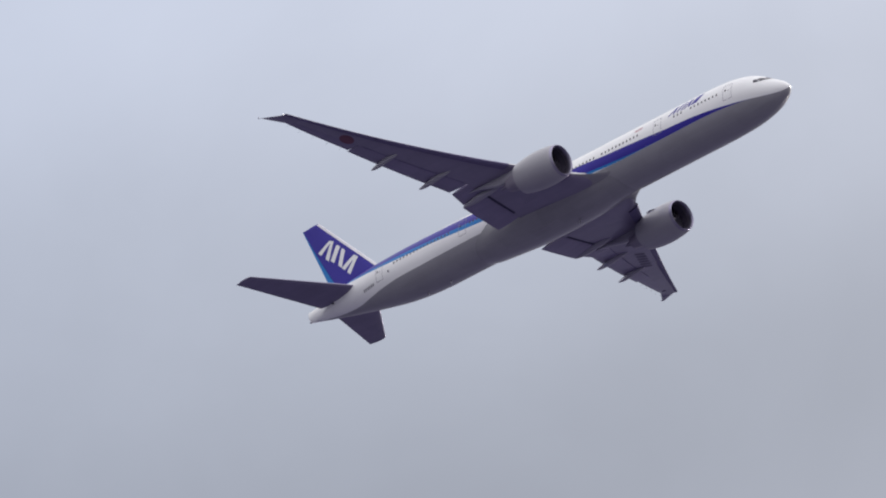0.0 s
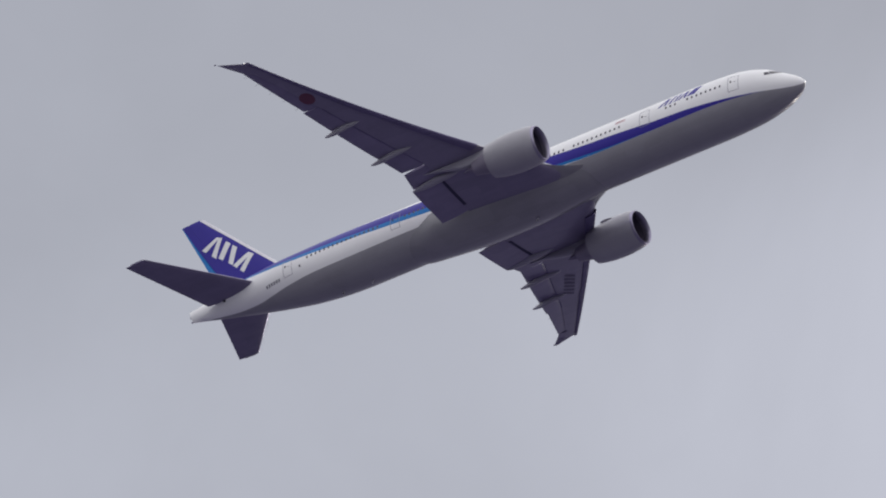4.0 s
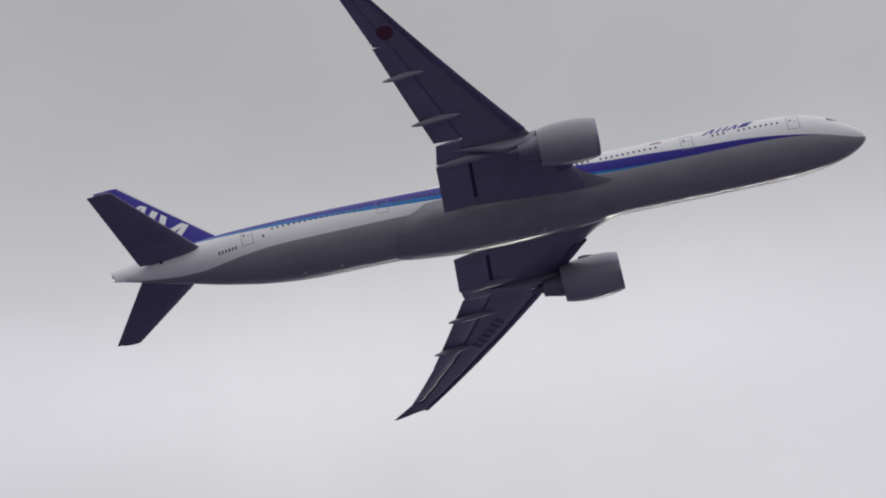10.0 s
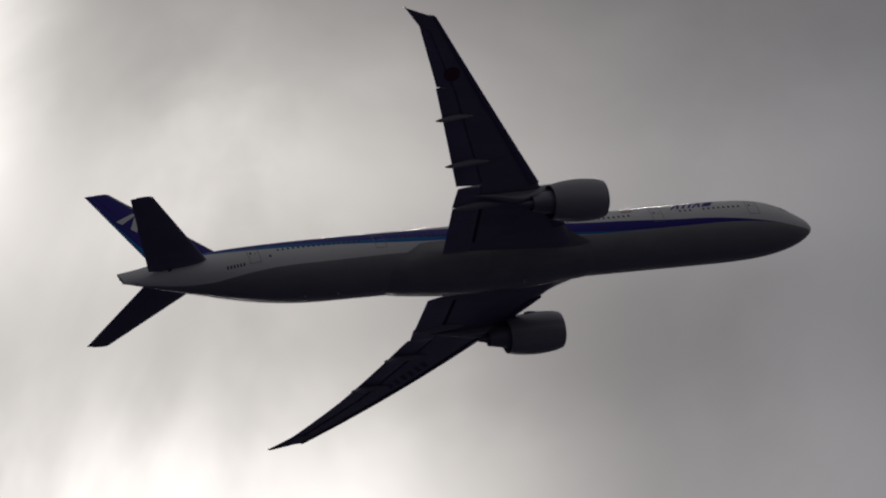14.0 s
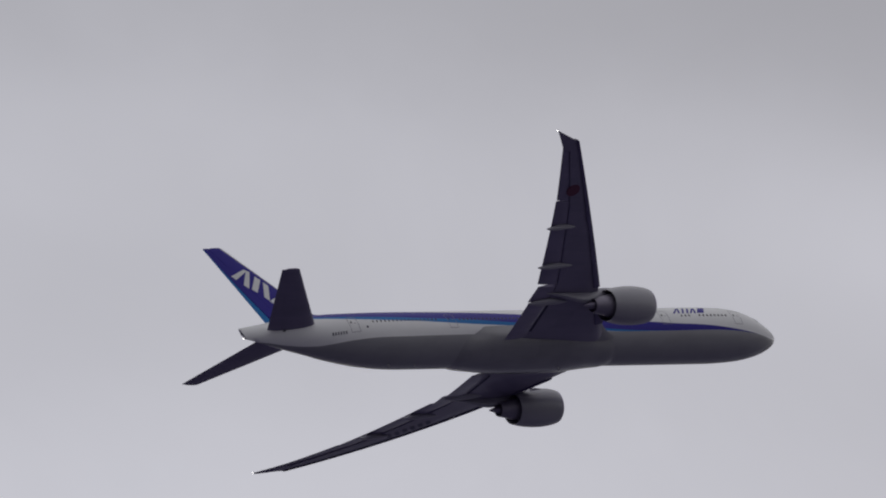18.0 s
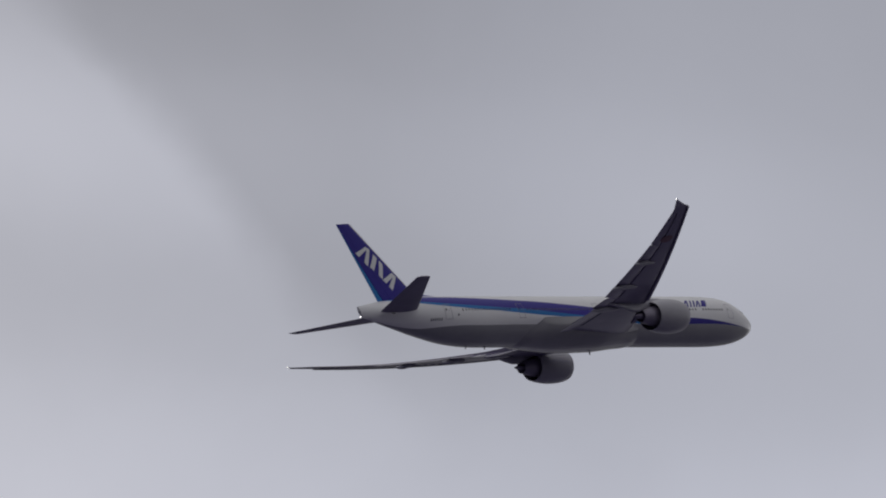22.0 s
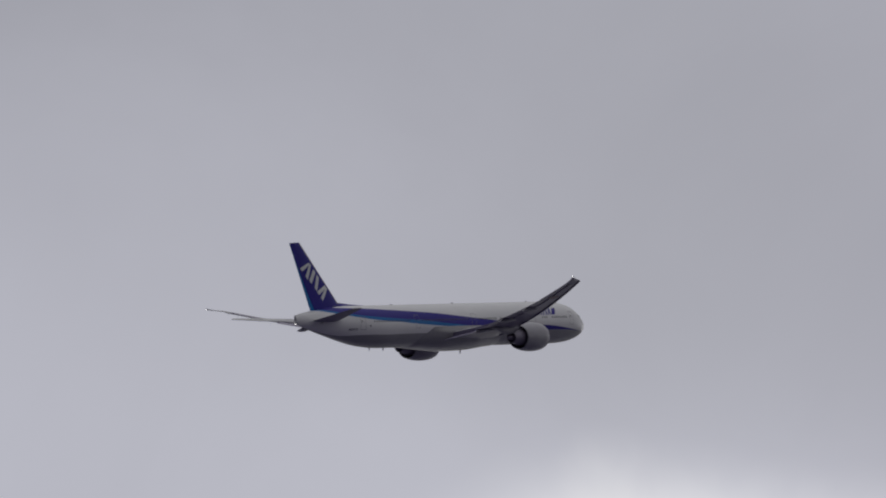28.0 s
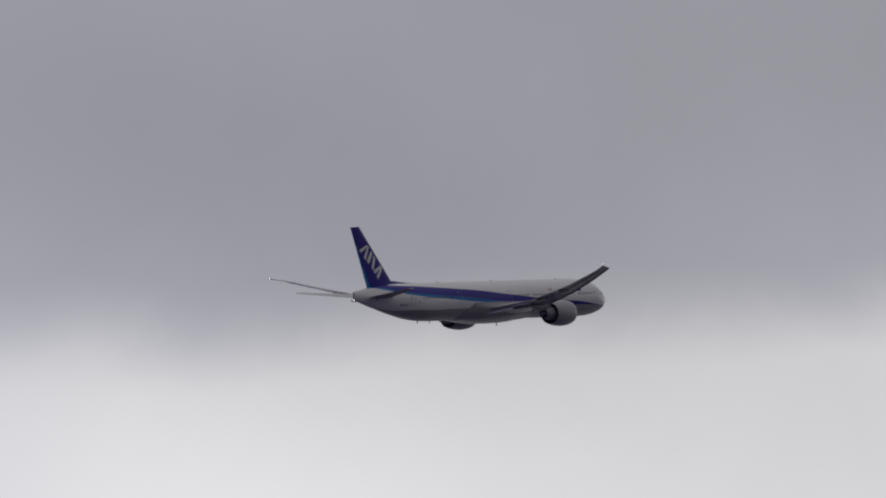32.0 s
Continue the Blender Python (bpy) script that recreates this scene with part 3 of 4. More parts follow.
def foil(y, side, c0=0.0, c1=1.0, n=12, grow=0.0):
    """A ring of the wing section at y between two chord fractions, from upper rear round the nose to lower rear."""
    le, te, t = wing_le(y), table(WING_TE, y), thickness(y)
    ch, z = le - te, wing_z(y)
    cs = [c0 + (c1 - c0) * (1 - math.cos(math.pi / 2 * k / n)) for k in range(n + 1)]
    camber = lambda c: .018 * ch * math.sin(math.pi * min(c, 1)) - .010 * ch * c * c
    up = [(MID + le - c * ch, side * y, z + camber(c) + lift(y, c) + naca(c) * t * ch * 1.02 + grow) for c in cs]
    lo = [(MID + le - c * ch, side * y, z + camber(c) + lift(y, c) - naca(c) * t * ch * .92 - grow) for c in cs]
    return up[::-1] + lo[1:]


def wing_under(y, x, side, off):
    """A point just below the wing's lower skin at the fore-and-aft place x."""
    le, te = wing_le(y), table(WING_TE, y)
    ch = le - te
    c = max(0, min(1, (le - x) / ch))
    z = wing_z(y) + .018 * ch * math.sin(math.pi * c) - .010 * ch * c * c + lift(y, c) - naca(c) * thickness(y) * ch * .92
    return Vector((MID + x, side * y, z - off))


def panel_ring(y, side, x0, x1, z0, droop, thick):
    """A ring of a flap or slat: nose at x0, tail at x1, turned down by droop degrees about its nose."""
    ch = x0 - x1
    ca, sa = math.cos(radians(droop)), math.sin(radians(droop))
    cs = [0, .03, .1, .22, .4, .6, .8, 1]
    pts = [(c, naca(c) * thick) for c in cs[::-1]] + [(c, -naca(c) * thick * .7) for c in cs[1:]]
    return [(MID + x0 - ch * (c * ca - h * sa), side * y, z0 + ch * (h * ca - c * sa)) for c, h in pts]


def lamp_dome(parent, name, at, r, way, material, label):
    """A lens in a short housing; it shows from ahead (way 1) or from behind (way -1)."""
    x, y, z = at
    rows = [(way * r * (.2 if way < 0 else .8) * math.sin(a), r * math.cos(a)) for a in (radians(q) for q in (0, 25, 50, 75, 88))]
    lamp = part(name, lathe([(-u, q) for u, q in rows], 14, at), material, parent, label)
    part("housing", lathe([(way * 2.6 * r, r * .5), (way * 1.6 * r, r * 1.15), (0, r * 1.2), (way * -.15 * r, r * 1.05), (way * .3 * r, .01)], 14, at), WING_BOX, lamp, "grey lamp housing")


def make_wing(plane, side):
    which = "right" if side < 0 else "left"
    rings = []
    for y in (1.5, 3.1, 5, 7, 9, 11.2, 13.5, 16, 19, 21, 23.1, 25, 27, 29, 29.62, 29.64, 30.0, 30.6, RAKE, 31.21, 31.5, 31.8, 32.0, 32.15, 32.25):
        le, te = wing_le(y), table(WING_TE, y)
        cut = (le - table(FLAP_CUT, y)) / (le - te) if y < 29.63 else 1.0
        ring = foil(y, side, 0.0, min(cut, 1.0))
        if y > 32.2:
            mid = sum((Vector(p) for p in ring), Vector()) / len(ring)
            ring = [mid.lerp(Vector(p), .55) for p in ring]
        rings.append(ring)
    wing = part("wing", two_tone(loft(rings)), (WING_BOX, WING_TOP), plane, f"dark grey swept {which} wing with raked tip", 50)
    # moving surfaces along the trailing edge
    for name, ya, yb, droop, drop, label in (("flap", 3.4, 8.88, 7, .17, "extended inboard flap"), ("flaperon", 8.92, 11.1, 4, .05, ""), ("flap", 11.3, 23.08, 1, .03, "extended outboard flap"), ("aileron", 23.12, 29.62, -1, .0, "")):
        rs = []
        for k in range(9):
            y = ya + (yb - ya) * k / 8
            x0 = table(FLAP_CUT, y) + (.10 if name == "flap" else .06)
            ztop = wing_under(y, table(FLAP_CUT, y), side, 0).z
            x1 = table(WING_TE, y) - (.12 if name == "flap" else 0)
            rs.append(panel_ring(y, side, x0, x1, ztop + .17 - drop, droop, .13))
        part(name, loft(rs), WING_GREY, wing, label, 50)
    # dark strips on the lower skin stand in for the shadow in the flap gaps
    for ya, yb, w, material in ((4.2, 8.6, .42, MARK), (11.6, 22.8, .10, SLAT_GREY)):
        bm = bmesh.new()
        rows = []
        for k in range(9):
            y = ya + (yb - ya) * k / 8
            x = table(FLAP_CUT, y)
            rows.append([bm.verts.new(wing_under(y, x + w * j / 2 + .02, side, .012)) for j in range(3)])
        for r0, r1 in zip(rows, rows[1:]):
            for j in range(2):
                bm.faces.new((r0[j], r0[j + 1], r1[j + 1], r1[j]))
        part("shade_strip", bm, material, wing, "dark strip for the shade in the slot ahead of the flap")
    # slats, pushed forward and down from the leading edge
    for ya, yb in ((5.4, 8.7), (11.0, 15.0), (15.06, 19.0), (19.06, 23.0), (23.06, 27.0), (27.06, 31.15)):
        rs = []
        for k in range(6):
            y = ya + (yb - ya) * k / 5
            ch = wing_le(y) - table(WING_TE, y)
            f = .11 if y < 20 else .14
            ring = foil(y, side, 0.0, f, 6)
            inner = [(p[0] - .04, p[1], p[2] + (wing_z(y) - p[2]) * .25) for p in ring]
            fwd, down = .26 - .005 * y, .12
            shape = ring + inner[::-1]
            rs.append([(p[0] + fwd, p[1], p[2] - down) for p in shape])
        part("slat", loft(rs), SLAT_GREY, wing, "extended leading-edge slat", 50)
    # flap track fairings
    for y, x0, x1, w in ((8.95, -35.3, -40.85, .46), (14.2, -37.6, -42.42, .32), (19.75, -40.2, -44.28, .27)):
        rs = []
        for k in range(19):
            u = k / 18
            x = x0 + (x1 - x0) * u
            r = max(.02, math.sin(math.pi * min(1, u * .96 + .02)) ** .62)
            base = wing_under(y, max(x, table(FLAP_CUT, y)), side, 0).z - max(0, u - .45) * .75 + .1
            rs.append([(MID + x, side * y + w * r * math.cos(a), base - .42 * r * (1 if math.sin(a) < 0 else .6) * (-math.sin(a)) - .12 * r) for a in (2 * math.pi * j / 14 for j in range(14))])
        part("flap_track_fairing", loft(rs), FAIRING_GREY, wing, "light grey canoe-shaped fairing", 60)
    # round red marking under the outer wing
    if side < 0:
        bm = bmesh.new()
        hub = bm.verts.new(wing_under(24.65, -43.15, side, .015))
        rings = [[bm.verts.new(wing_under(24.65 + r * math.cos(a), -43.15 + r * math.sin(a), side, .015)) for a in (2 * math.pi * j / 28 for j in range(28))] for r in (.40, .80)]
        for j in range(28):
            i = (j + 1) % 28
            bm.faces.new((hub, rings[0][j], rings[0][i]))
            bm.faces.new((rings[0][j], rings[1][j], rings[1][i], rings[0][i]))
        part("round_marking", bm, RED, wing, "round red marking under the wing")
    # the curved fillet that carries the leading edge forward along the body
    rs = []
    for k in range(12):
        y = 2.2 + 3.4 * k / 11
        w = (1 - k / 11) ** 2.3
        nose, tail = wing_le(y) + 2.3 * w, wing_le(y) - 1.6
        z0, fat = wing_z(y) - .03, .06 + .30 * w
        rs.append([(MID + nose + (tail - nose) * c, side * y, z0 + h * (fat + .35 * c)) for c, h in ((1, .9), (.5, .8), (.12, .6), (0, 0), (.12, -.6), (.5, -.8), (1, -.9))])
    part("root_fillet", loft(rs), BODY_GREY, wing, "curved grey fillet at the wing root", 60)
    # registration in plain bars under the other wing
    if side > 0:
        foot, step, rise = Vector((-37.75, 15.25)), Vector((-.49, .77)), Vector((.80, .80))
        for k in range(6):
            bm = bmesh.new()
            p = foot + step * k
            rows = []
            for i in range(4):
                rows.append([bm.verts.new(wing_under(*(p + step * q + rise * i / 3).yx, side, .02)) for q in (.14, .42, .70)])
            for r0, r1 in zip(rows, rows[1:]):
                for j in range(2):
                    bm.faces.new((r0[j], r0[j + 1], r1[j + 1], r1[j]))
            part("registration_bar", bm, FADED, wing, "short faded bar for the registration marking")
    # the tip's lamp shines aft, the one at the rake forward
    for x, y, r, way, material in ((-49.10, 32.2, .065, -1, TIP_GLOW), (-46.22, 31.27, .045, 1, RAKE_GLOW)):
        lamp_dome(wing, "tip_lamp", (MID + x, side * y, wing_z(y) + (lift(y, 1) if way < 0 else .02)), r, way, material, "small white lamp at the wing tip")
    for y in (24, 25.5, 27, 28.5, 29.8):
        p = Vector((MID + table(WING_TE, y) + .05, side * y, wing_z(y) - .10))
        bm = bmesh.new()
        bmesh.ops.create_cone(bm, segments=6, radius1=.014, radius2=.006, depth=.4, cap_ends=True)
        wick = part("static_wick", bm, MARK, wing)
        wick.location, wick.rotation_euler = p, (0, radians(-95), 0)
    return wing


def make_engine(plane, side):
    cy, cz, x0 = side * 9.8, -2.55, -25.3
    at = (MID + x0, cy, cz)
    which = "right" if side < 0 else "left"
    outer = ((.28, 1.86), (.6, 1.95), (1.2, 2.04), (2.2, 2.11), (3.2, 2.10), (4.2, 2.01), (5.0, 1.88), (5.75, 1.70), (5.75, 1.65), (5.0, 1.68), (4.2, 1.68), (3.0, 1.62))
    engine = part("nacelle", lathe(outer, 56, at), NACELLE_GREY, plane, f"light grey {which} engine nacelle", 50)
    lip = [(.75, 1.55), (.45, 1.55), (.2, 1.59), (.06, 1.66), (0, 1.73), (.05, 1.79), (.15, 1.83), (.28, 1.862)]
    part("intake_lip", lathe(lip, 56, at), BARE, engine, "polished metal intake lip")
    part("intake_duct", lathe([(.75, 1.55), (1.1, 1.57), (1.5, 1.62), (1.85, 1.64), (1.9, 1.64)], 48, at), INTAKE, engine)
    part("fan_disc", lathe([(1.9, 1.64), (1.92, .02)], 40, at), DARK, engine)
    part("spinner", lathe([(1.05, .01), (1.12, .12), (1.3, .3), (1.55, .45), (1.85, .55)], 28, at), FAN, engine, "dark fan spinner")
    bm = bmesh.new()
    rings = []
    for k in range(6):
        u = k / 5
        r, tw, c = .48 + 1.13 * u, radians(25 + 38 * u), .34 + .22 * math.sin(math.pi * u)
        d = Vector((-math.cos(tw), math.sin(tw), 0)) * c / 2
        o = Vector((-.03 * math.sin(6 * u), .14 * math.sin(math.pi * u), r))
        nrm = Vector((math.sin(tw), math.cos(tw), 0)) * .015
        rings.append([o - d, o + nrm, o + d, o - nrm])
    loft(rings, True, True, bm)
    blade = part("fan_blade", bm, FAN, engine)
    blade.location = (at[0] - 1.62, cy, cz)
    for k in range(1, 22):
        shared("fan_blade", blade.data, engine, blade.location, (2 * math.pi * k / 22, 0, 0))
    part("bypass_duct", lathe([(3.0, 1.62), (3.6, 1.0)], 40, at), INTAKE, engine)
    part("core_cowl", lathe([(3.4, 1.32), (4.4, 1.30), (5.4, 1.22), (6.3, 1.05), (7.1, .86), (7.7, .74), (7.7, .70), (7.2, .72)], 44, at), CORE, engine, "heat-stained core cowl")
    part("exhaust_plug", lathe([(7.0, .70), (7.2, .48), (7.8, .40), (8.5, .22), (9.0, .03)], 28, at), TITANIUM, engine, "exhaust plug")
    # chine on the inboard shoulder
    bm = bmesh.new()
    a = radians(38)
    ny, nz = -side * math.cos(a), math.sin(a)
    rs = []
    for s, h in ((2.3, .02), (2.7, .14), (3.3, .22), (3.75, .20), (3.8, .02)):
        r = 2.08 if s < 3.4 else 2.03
        rs.append([(at[0] - s, cy + ny * q + nz * e, cz + nz * q - ny * e) for q, e in ((r - .03, .03), (r + h, .012), (r + h, -.012), (r - .03, -.03))])
    part("chine", loft(rs, True, True, bm), NACELLE_GREY, engine, "small fin on the nacelle's shoulder")
    rows = ((-26.9, -.86, -.74, .05), (-27.6, -1.0, -.52, .20), (-29.0, -1.1, -.32, .30), (-31.0, -1.5, -.35, .36), (-32.6, -2.0, -.7, .38), (-34.0, -2.1, -.9, .34), (-35.6, -1.75, -1.0, .28), (-37.4, -1.25, -1.0, .16), (-38.8, -1.05, -.95, .03))
    rs = []
    for k in range(25):
        x = -26.9 - 11.9 * k / 24
        b, t, w = (curve([(-r[0], r[i]) for r in rows], -x) for i in (1, 2, 3))
        rs.append([(MID + x, cy + w * math.copysign(abs(math.cos(q)) ** .6, math.cos(q)), (b + t) / 2 + (t - b) / 2 * math.copysign(abs(math.sin(q)) ** .6, math.sin(q))) for q in (2 * math.pi * j / 16 for j in range(16))])
    part("pylon", loft(rs), FAIRING_GREY, engine, "light grey engine pylon under the wing", 60)
    # both engines toe in a little
    about = Matrix.Translation((at[0] - 5, cy, cz))
    engine.matrix_local = about @ Matrix.Rotation(radians(2.2) * -side, 4, "Z") @ about.inverted()


def make_stabiliser(plane, side):
    def ring(y, c0, c1, n=9, thin=1.0):
        u = (y - 1.2) / (10.82 - 1.2)
        le, te, z = -63.75 - 7.87 * u, -70.35 - 3.6 * u, 1.35 + 1.15 * u
        ch = le - te
        cs = [c0 + (c1 - c0) * (1 - math.cos(math.pi / 2 * k / n)) for k in range(n + 1)]
        up = [(MID + le - c * ch, side * y, z + naca(c) * .10 * thin * ch) for c in cs]
        lo = [(MID + le - c * ch, side * y, z - naca(c) * .10 * thin * ch) for c in cs]
        return up[::-1] + lo[1:]

    ys = [.3, 1.2, 2.5, 4, 6, 8, 10, 10.6, 10.78]
    rs = [ring(y, 0, .72) for y in ys]
    mid = sum((Vector(p) for p in rs[-1]), Vector()) / len(rs[-1])
    rs.append([mid.lerp(Vector(p), .6) + Vector((0, side * .08, 0)) for p in rs[-1]])
    which = "right" if side < 0 else "left"
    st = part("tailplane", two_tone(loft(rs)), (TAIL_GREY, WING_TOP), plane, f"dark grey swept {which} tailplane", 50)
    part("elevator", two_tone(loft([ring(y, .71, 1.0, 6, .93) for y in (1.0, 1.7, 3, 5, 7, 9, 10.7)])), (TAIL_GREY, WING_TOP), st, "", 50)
    for x, z, ln in ((-64.6, 1.12, .34), (-68.2, 1.02, .3)):
        rings = [[(MID + x + ln * (.5 - u), side * (1.15 + .28 * q), z - .07 * q * (1 - abs(2 * u - 1)) - .05 * h) for q, h in ((0, 0), (1, 0), (1, 1), (0, 1))] for u in (0, .3, .7, 1)]
        part("root_seal", loft(rings), DARK, st, "dark seal at the root")
    part("leading_edge", loft([[(p[0] + .012, p[1], p[2]) for p in ring(y, 0, .045, 5)] for y in (1.9, 4, 6, 8, 10, 10.75)], False), BARE, st, "bare metal leading edge", 50)


FIN_LE = lambda z: -60.9 - 9.7 * (z - 2.5) / (12.68 - 2.5)
FIN_TE = lambda z: -68.95 - 4.2 * (z - 2.5) / (12.68 - 2.5)


def make_fin(plane):
    def ring(z, c0, c1, n=9, grow=0.0):
        le, te = FIN_LE(z), FIN_TE(z)
        ch = le - te
        cs = [c0 + (c1 - c0) * (1 - math.cos(math.pi / 2 * k / n)) for k in range(n + 1)]
        a = [(MID + le - c * ch, max(.004, naca(c) * .10 * ch + grow), z) for c in cs]
        b = [(p[0], -p[1], z) for p in a]
        return a[::-1] + b[1:]

    zs = [2.4, 3.2, 4.5, 6, 8, 10, 11.5, 12.3, 12.6]
    rs = [ring(z, 0, .70) for z in zs]
    mid = sum((Vector(p) for p in rs[-1]), Vector()) / len(rs[-1])
    rs.append([mid.lerp(Vector(p), .75) + Vector((0, 0, .09)) for p in rs[-1]])
    fin = part("fin", loft(rs), NAVY, plane, "dark blue tail fin with white bars", 50)
    bands = [ring(z, .69, .86 + .012 * (z - 2.9), 5, -.012) for z in (2.9, 4, 6, 8, 10, 12, 12.66)]
    rudder = part("rudder", loft(bands), NAVY, fin, "dark blue rudder", 50)
    part("rudder_edge", loft([ring(z, .86 + .012 * (z - 2.9), 1.0, 3, -.008) for z in (2.9, 4, 6, 8, 10, 12, 12.66)]), AZURE, rudder, "light blue trailing edge of the rudder", 50)
    part("leading_edge", loft([[(p[0] + .012, p[1] * 1.02, p[2]) for p in ring(z, 0, .40 / (FIN_LE(z) - FIN_TE(z)), 6)] for z in (3.7, 5, 7, 9, 11, 12.62)], False), POLISHED, fin, "bare metal leading edge", 50)

    rs = []
    for k in range(9):
        s, h = 55.5 + .85 * k, .5 * (k / 8) ** 1.5
        b = section(s)[0] + section(s)[1] - .12
        rs.append([(MID - s, -.55 * k / 8 - .05, b), (MID - s, -.12, b + .12 + h * .7), (MID - s, 0, b + .14 + h), (MID - s, .12, b + .12 + h * .7), (MID - s, .55 * k / 8 + .05, b)])
    part("fin_fillet", loft(rs), NAVY, fin, "dark blue fillet ahead of the fin", 60)

    def on_fin(x, z, side):
        ch = FIN_LE(z) - FIN_TE(z)
        c = max(0, min(1, (FIN_LE(z) - x) / ch))
        return Vector((MID + x, side * (naca(c) * .10 * ch + .014), z))

    # three pairs of white bars, the outer pairs leaning together: foot and head edges as (behind the nose, height)
    pairs = ((((70.98, 8.98), (70.50, 8.50), (68.64, 9.54), (69.02, 9.74)), ((69.86, 7.80), (69.36, 7.26), (68.38, 9.40), (68.78, 9.60))),
             (((69.06, 7.18), (68.54, 6.68), (67.44, 8.30), (67.96, 8.80)), ((67.92, 6.10), (67.40, 5.58), (66.72, 7.53), (67.22, 8.03))),
             (((67.42, 5.55), (66.96, 5.07), (65.06, 6.10), (65.44, 6.42)), ((66.62, 4.67), (66.14, 4.17), (64.84, 5.92), (65.20, 6.22))))
    for side in (-1, 1):
        for pair in pairs:
            bm = bmesh.new()
            for a, b, c, d in pair:
                rows = []
                for i in range(7):
                    v = i / 6
                    ends = (Vector(a).lerp(Vector(d), v), Vector(b).lerp(Vector(c), v))
                    rows.append([bm.verts.new(on_fin(-p.x, p.y, side)) for p in ends])
                for r0, r1 in zip(rows, rows[1:]):
                    bm.faces.new((r0[0], r0[1], r1[1], r1[0]))
            part("white_bar", bm, LETTER, fin, "pair of white bars on the fin")


def make_small_parts(plane, body):
    def blade(s, z, up, h, length):
        rs = []
        for u in (0, .5, 1):
            ln = length * (1 - .45 * u)
            x = MID - s - .25 * h * u
            zz = z + up * h * u
            rs.append([(x + ln / 2, 0, zz), (x, .025, zz), (x - ln / 2, 0, zz), (x, -.025, zz)])
        part("antenna", loft(rs), FAIRING_GREY, body, "blade antenna")

    blade(54.9, -2.80, -1, .42, .35)
    blade(51.4, -2.9, -1, .42, .35)
    blade(31.8, -3.72, -1, .5, .4)
    blade(48.6, 3.2, 1, .14, .9)
    blade(33.0, 3.08, 1, .14, .7)
    blade(14.0, 2.92, 1, .12, .5)
    bm = lathe([(72.8, .10), (73.05, .10), (73.05, .08), (72.8, .07)], 20, (MID, 0, 1.60))
    part("tail_exhaust", bm, TITANIUM, body, "exhaust at the tail cone's end")
    lamp_dome(body, "tail_lamp", (MID - 72.95, 0, 1.0), .07, -1, TIP_GLOW, "small white tail lamp")
    # seams of the belly gear doors
    for y in (-1.55, 0.0, 1.55):
        bm = bmesh.new()
        rows = [[bm.verts.new((MID - s, y + d, -3.70)) for d in (-.03, .03)] for s in (34.5, 36.5, 38.5)]
        for r0, r1 in zip(rows, rows[1:]):
            bm.faces.new((r0[0], r0[1], r1[1], r1[0]))
        part("gear_door_seam", bm, SEAM, body)


plane = tagged(new("airliner"), "white and blue twin-engine airliner flying below grey clouds", "airplane")
fuselage = make_fuselage(plane)
make_belly_fairing(plane)
make_cabin(plane, fuselage)
for hand in (-1, 1):
    make_wing(plane, hand)
    make_engine(plane, hand)
    make_stabiliser(plane, hand)
make_fin(plane)
make_small_parts(plane, fuselage)

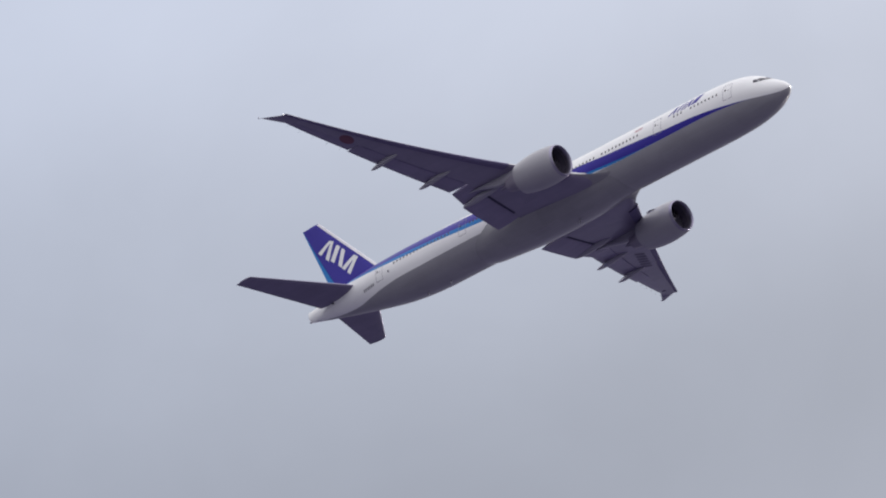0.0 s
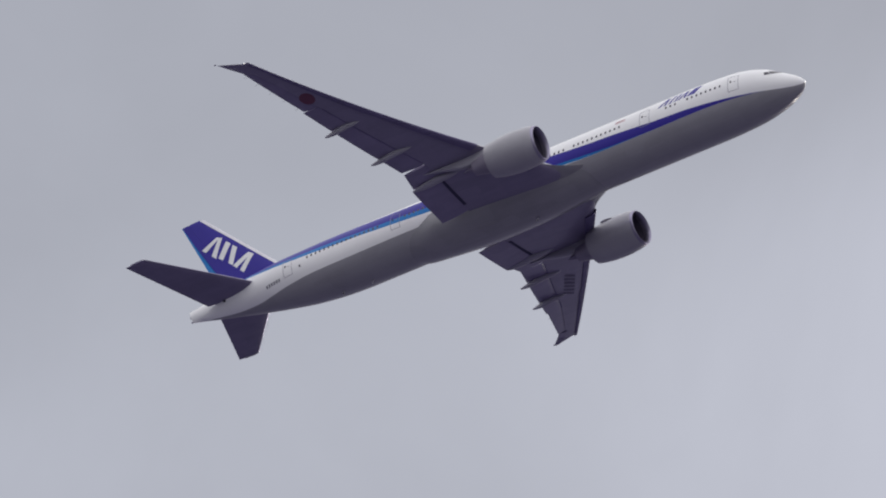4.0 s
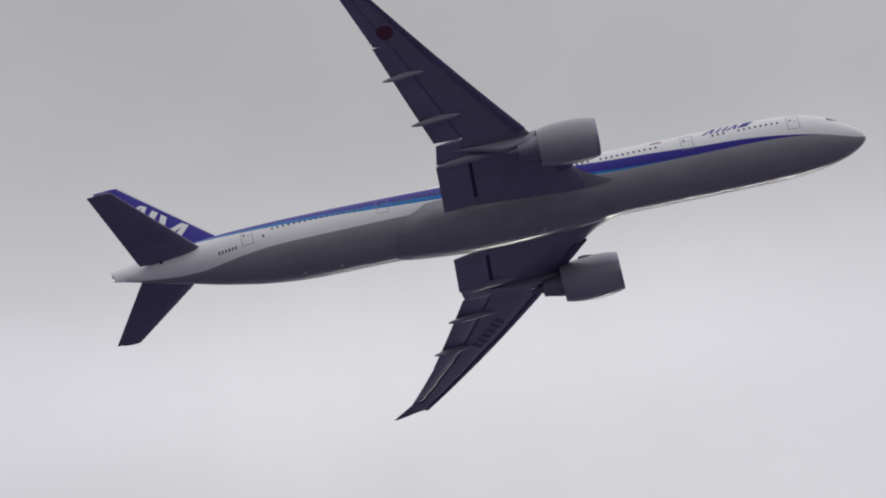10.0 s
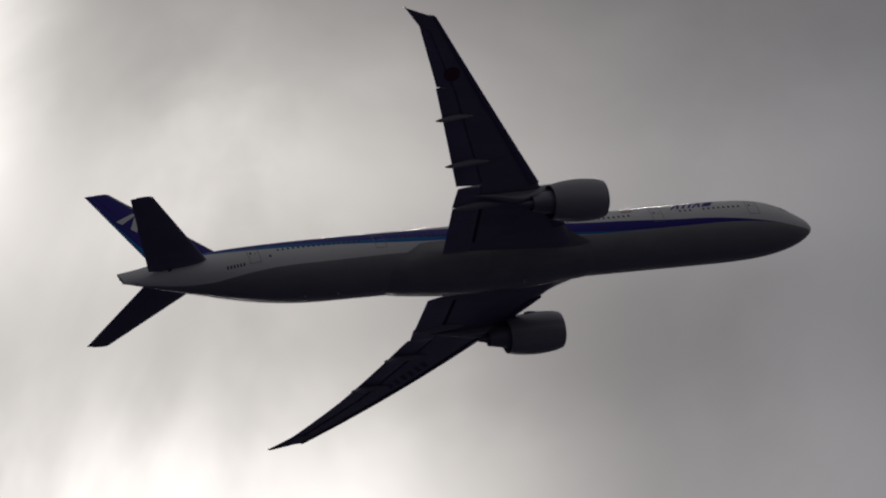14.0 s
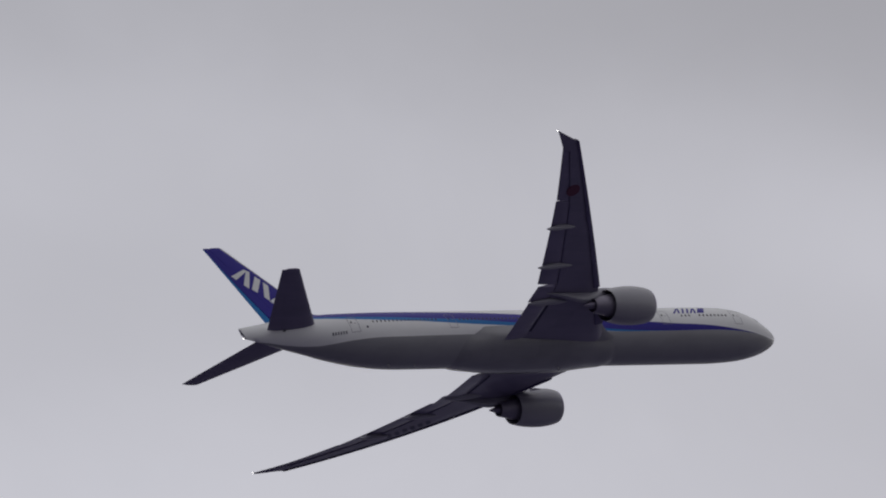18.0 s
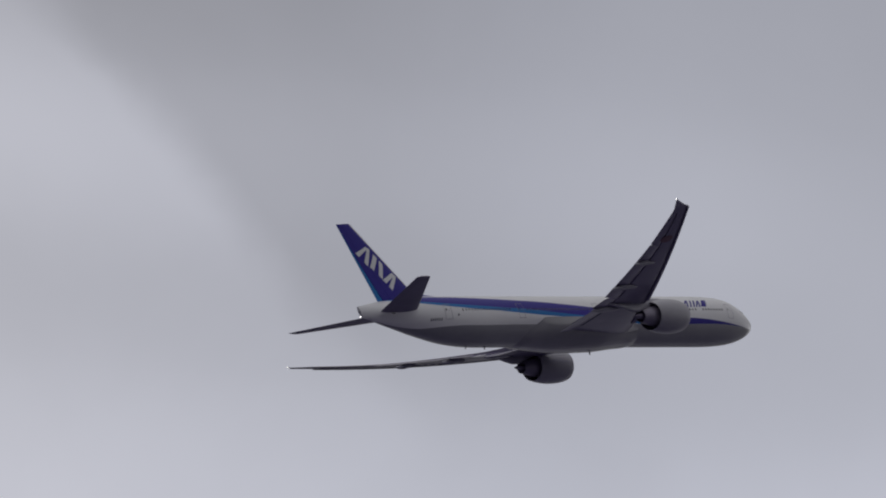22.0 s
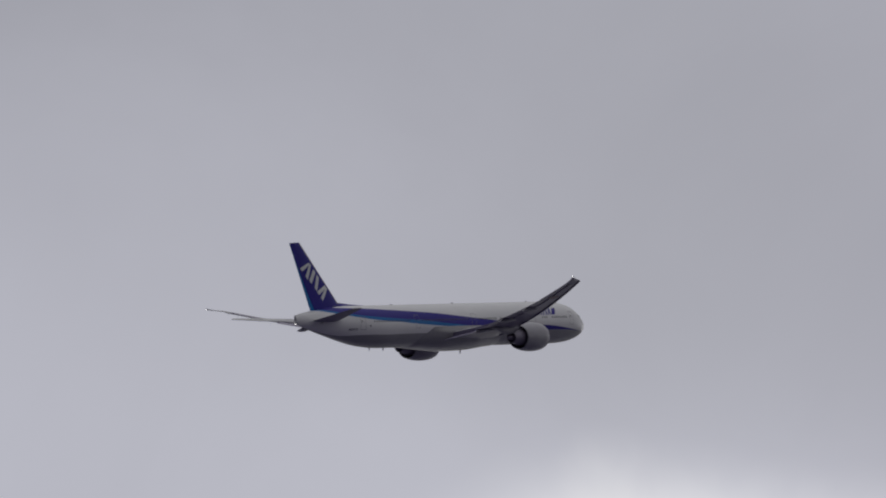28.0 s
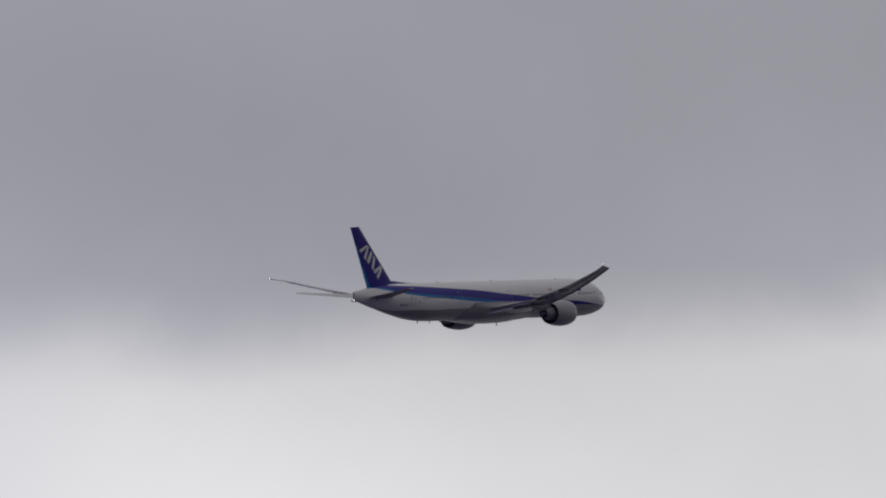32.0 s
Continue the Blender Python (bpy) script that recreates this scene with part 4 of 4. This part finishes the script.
# seconds, place and turn of the airliner in its climbing left turn
FLIGHT = (
    (0.0, -709.44, 1746.81, 398.46, -10.225, -14.754, -19.700),
    (0.5, -670.70, 1733.64, 405.43, -10.458, -14.679, -19.295),
    (1.0, -631.58, 1720.33, 412.27, -10.880, -14.610, -18.926),
    (1.5, -592.30, 1707.47, 419.15, -11.448, -14.547, -18.557),
    (2.0, -553.09, 1695.64, 426.19, -12.086, -14.476, -18.134),
    (2.5, -514.07, 1685.11, 433.42, -12.702, -14.382, -17.640),
    (3.0, -475.12, 1675.60, 440.77, -13.258, -14.252, -17.101),
    (3.5, -436.09, 1666.69, 448.09, -13.763, -14.073, -16.548),
    (4.0, -396.91, 1658.10, 455.30, -14.269, -13.847, -16.000),
    (4.5, -357.51, 1649.74, 462.31, -14.857, -13.592, -15.442),
    (5.0, -317.90, 1641.53, 469.13, -15.606, -13.336, -14.842),
    (5.5, -278.04, 1633.35, 475.71, -16.550, -13.105, -14.170),
    (6.0, -237.91, 1625.10, 482.02, -17.657, -12.902, -13.414),
    (6.5, -197.48, 1616.83, 488.10, -18.834, -12.728, -12.583),
    (7.0, -156.79, 1608.83, 494.03, -19.957, -12.576, -11.695),
    (7.5, -115.85, 1601.41, 499.88, -20.915, -12.444, -10.756),
    (8.0, -74.67, 1594.82, 505.74, -21.652, -12.332, -9.773),
    (8.5, -33.30, 1589.20, 511.65, -22.206, -12.238, -8.763),
    (9.0, 8.33, 1584.70, 517.69, -22.676, -12.150, -7.753),
    (9.5, 50.17, 1581.29, 523.84, -23.152, -12.051, -6.771),
    (10.0, 92.24, 1578.81, 530.07, -23.654, -11.955, -5.788),
    (10.5, 134.47, 1576.96, 536.22, -24.138, -11.885, -4.743),
    (11.0, 176.84, 1575.39, 542.19, -24.523, -11.865, -3.576),
    (11.5, 219.32, 1573.99, 547.94, -24.749, -11.902, -2.285),
    (12.0, 261.86, 1572.84, 553.50, -24.824, -11.978, -0.946),
    (12.5, 304.38, 1572.11, 558.96, -24.799, -12.064, 0.343),
    (13.0, 346.81, 1571.82, 564.31, -24.709, -12.144, 1.522),
    (13.5, 389.13, 1572.10, 569.64, -24.573, -12.211, 2.611),
    (14.0, 431.38, 1573.06, 574.96, -24.381, -12.266, 3.701),
    (14.5, 473.63, 1574.79, 580.29, -24.127, -12.307, 4.834),
    (15.0, 515.88, 1577.38, 585.65, -23.822, -12.342, 5.970),
    (15.5, 558.16, 1580.83, 591.01, -23.456, -12.384, 7.081),
    (16.0, 600.45, 1585.12, 596.43, -23.003, -12.453, 8.169),
    (16.5, 642.72, 1590.25, 601.87, -22.436, -12.561, 9.222),
    (17.0, 684.95, 1596.16, 607.40, -21.722, -12.704, 10.206),
    (17.5, 727.08, 1602.81, 612.99, -20.814, -12.862, 11.132),
    (18.0, 769.07, 1610.13, 618.64, -19.636, -13.032, 12.007),
    (18.5, 810.86, 1618.17, 624.40, -18.148, -13.209, 12.792),
    (19.0, 852.48, 1626.80, 630.23, -16.385, -13.380, 13.445),
    (19.5, 893.93, 1635.91, 636.08, -14.461, -13.540, 13.961),
    (20.0, 935.22, 1645.41, 641.96, -12.514, -13.690, 14.394),
    (20.5, 976.34, 1655.20, 647.85, -10.674, -13.841, 14.803),
    (21.0, 1017.14, 1665.18, 653.72, -9.028, -13.999, 15.201),
    (21.5, 1057.64, 1675.29, 659.57, -7.588, -14.167, 15.539),
    (22.0, 1098.04, 1685.73, 665.52, -6.302, -14.343, 15.775),
    (22.5, 1138.59, 1696.63, 671.69, -5.084, -14.528, 15.886),
    (23.0, 1179.45, 1707.97, 678.10, -3.867, -14.708, 15.876),
    (23.5, 1220.76, 1719.81, 684.79, -2.621, -14.861, 15.765),
    (24.0, 1262.66, 1732.24, 691.84, -1.349, -14.965, 15.598),
    (24.5, 1305.05, 1745.17, 699.14, -0.068, -15.017, 15.409),
    (25.0, 1347.28, 1757.88, 706.42, 1.195, -15.043, 15.190),
    (25.5, 1388.87, 1769.86, 713.47, 2.392, -15.064, 14.898),
    (26.0, 1429.89, 1781.15, 720.32, 3.455, -15.089, 14.528),
    (26.5, 1470.67, 1792.10, 727.14, 4.333, -15.118, 14.120),
    (27.0, 1511.42, 1802.74, 733.98, 5.015, -15.165, 13.720),
    (27.5, 1552.29, 1813.17, 740.86, 5.529, -15.239, 13.351),
    (28.0, 1593.58, 1823.65, 747.93, 5.913, -15.329, 12.996),
    (28.5, 1635.54, 1834.45, 755.28, 6.202, -15.415, 12.619),
    (29.0, 1678.06, 1845.49, 762.87, 6.427, -15.476, 12.198),
    (29.5, 1720.79, 1856.35, 770.56, 6.619, -15.489, 11.745),
    (30.0, 1763.35, 1866.68, 778.14, 6.800, -15.446, 11.289),
    (30.5, 1805.56, 1876.31, 785.53, 6.988, -15.368, 10.855),
    (31.0, 1847.37, 1885.18, 792.70, 7.176, -15.285, 10.467),
    (31.5, 1888.79, 1893.39, 799.67, 7.356, -15.220, 10.131),
    (32.0, 1929.96, 1901.06, 806.48, 7.509, -15.190, 9.838),
)

def motions():
    walk(plane, [(t, pose(*row)) for t, *row in FLIGHT])


motions()
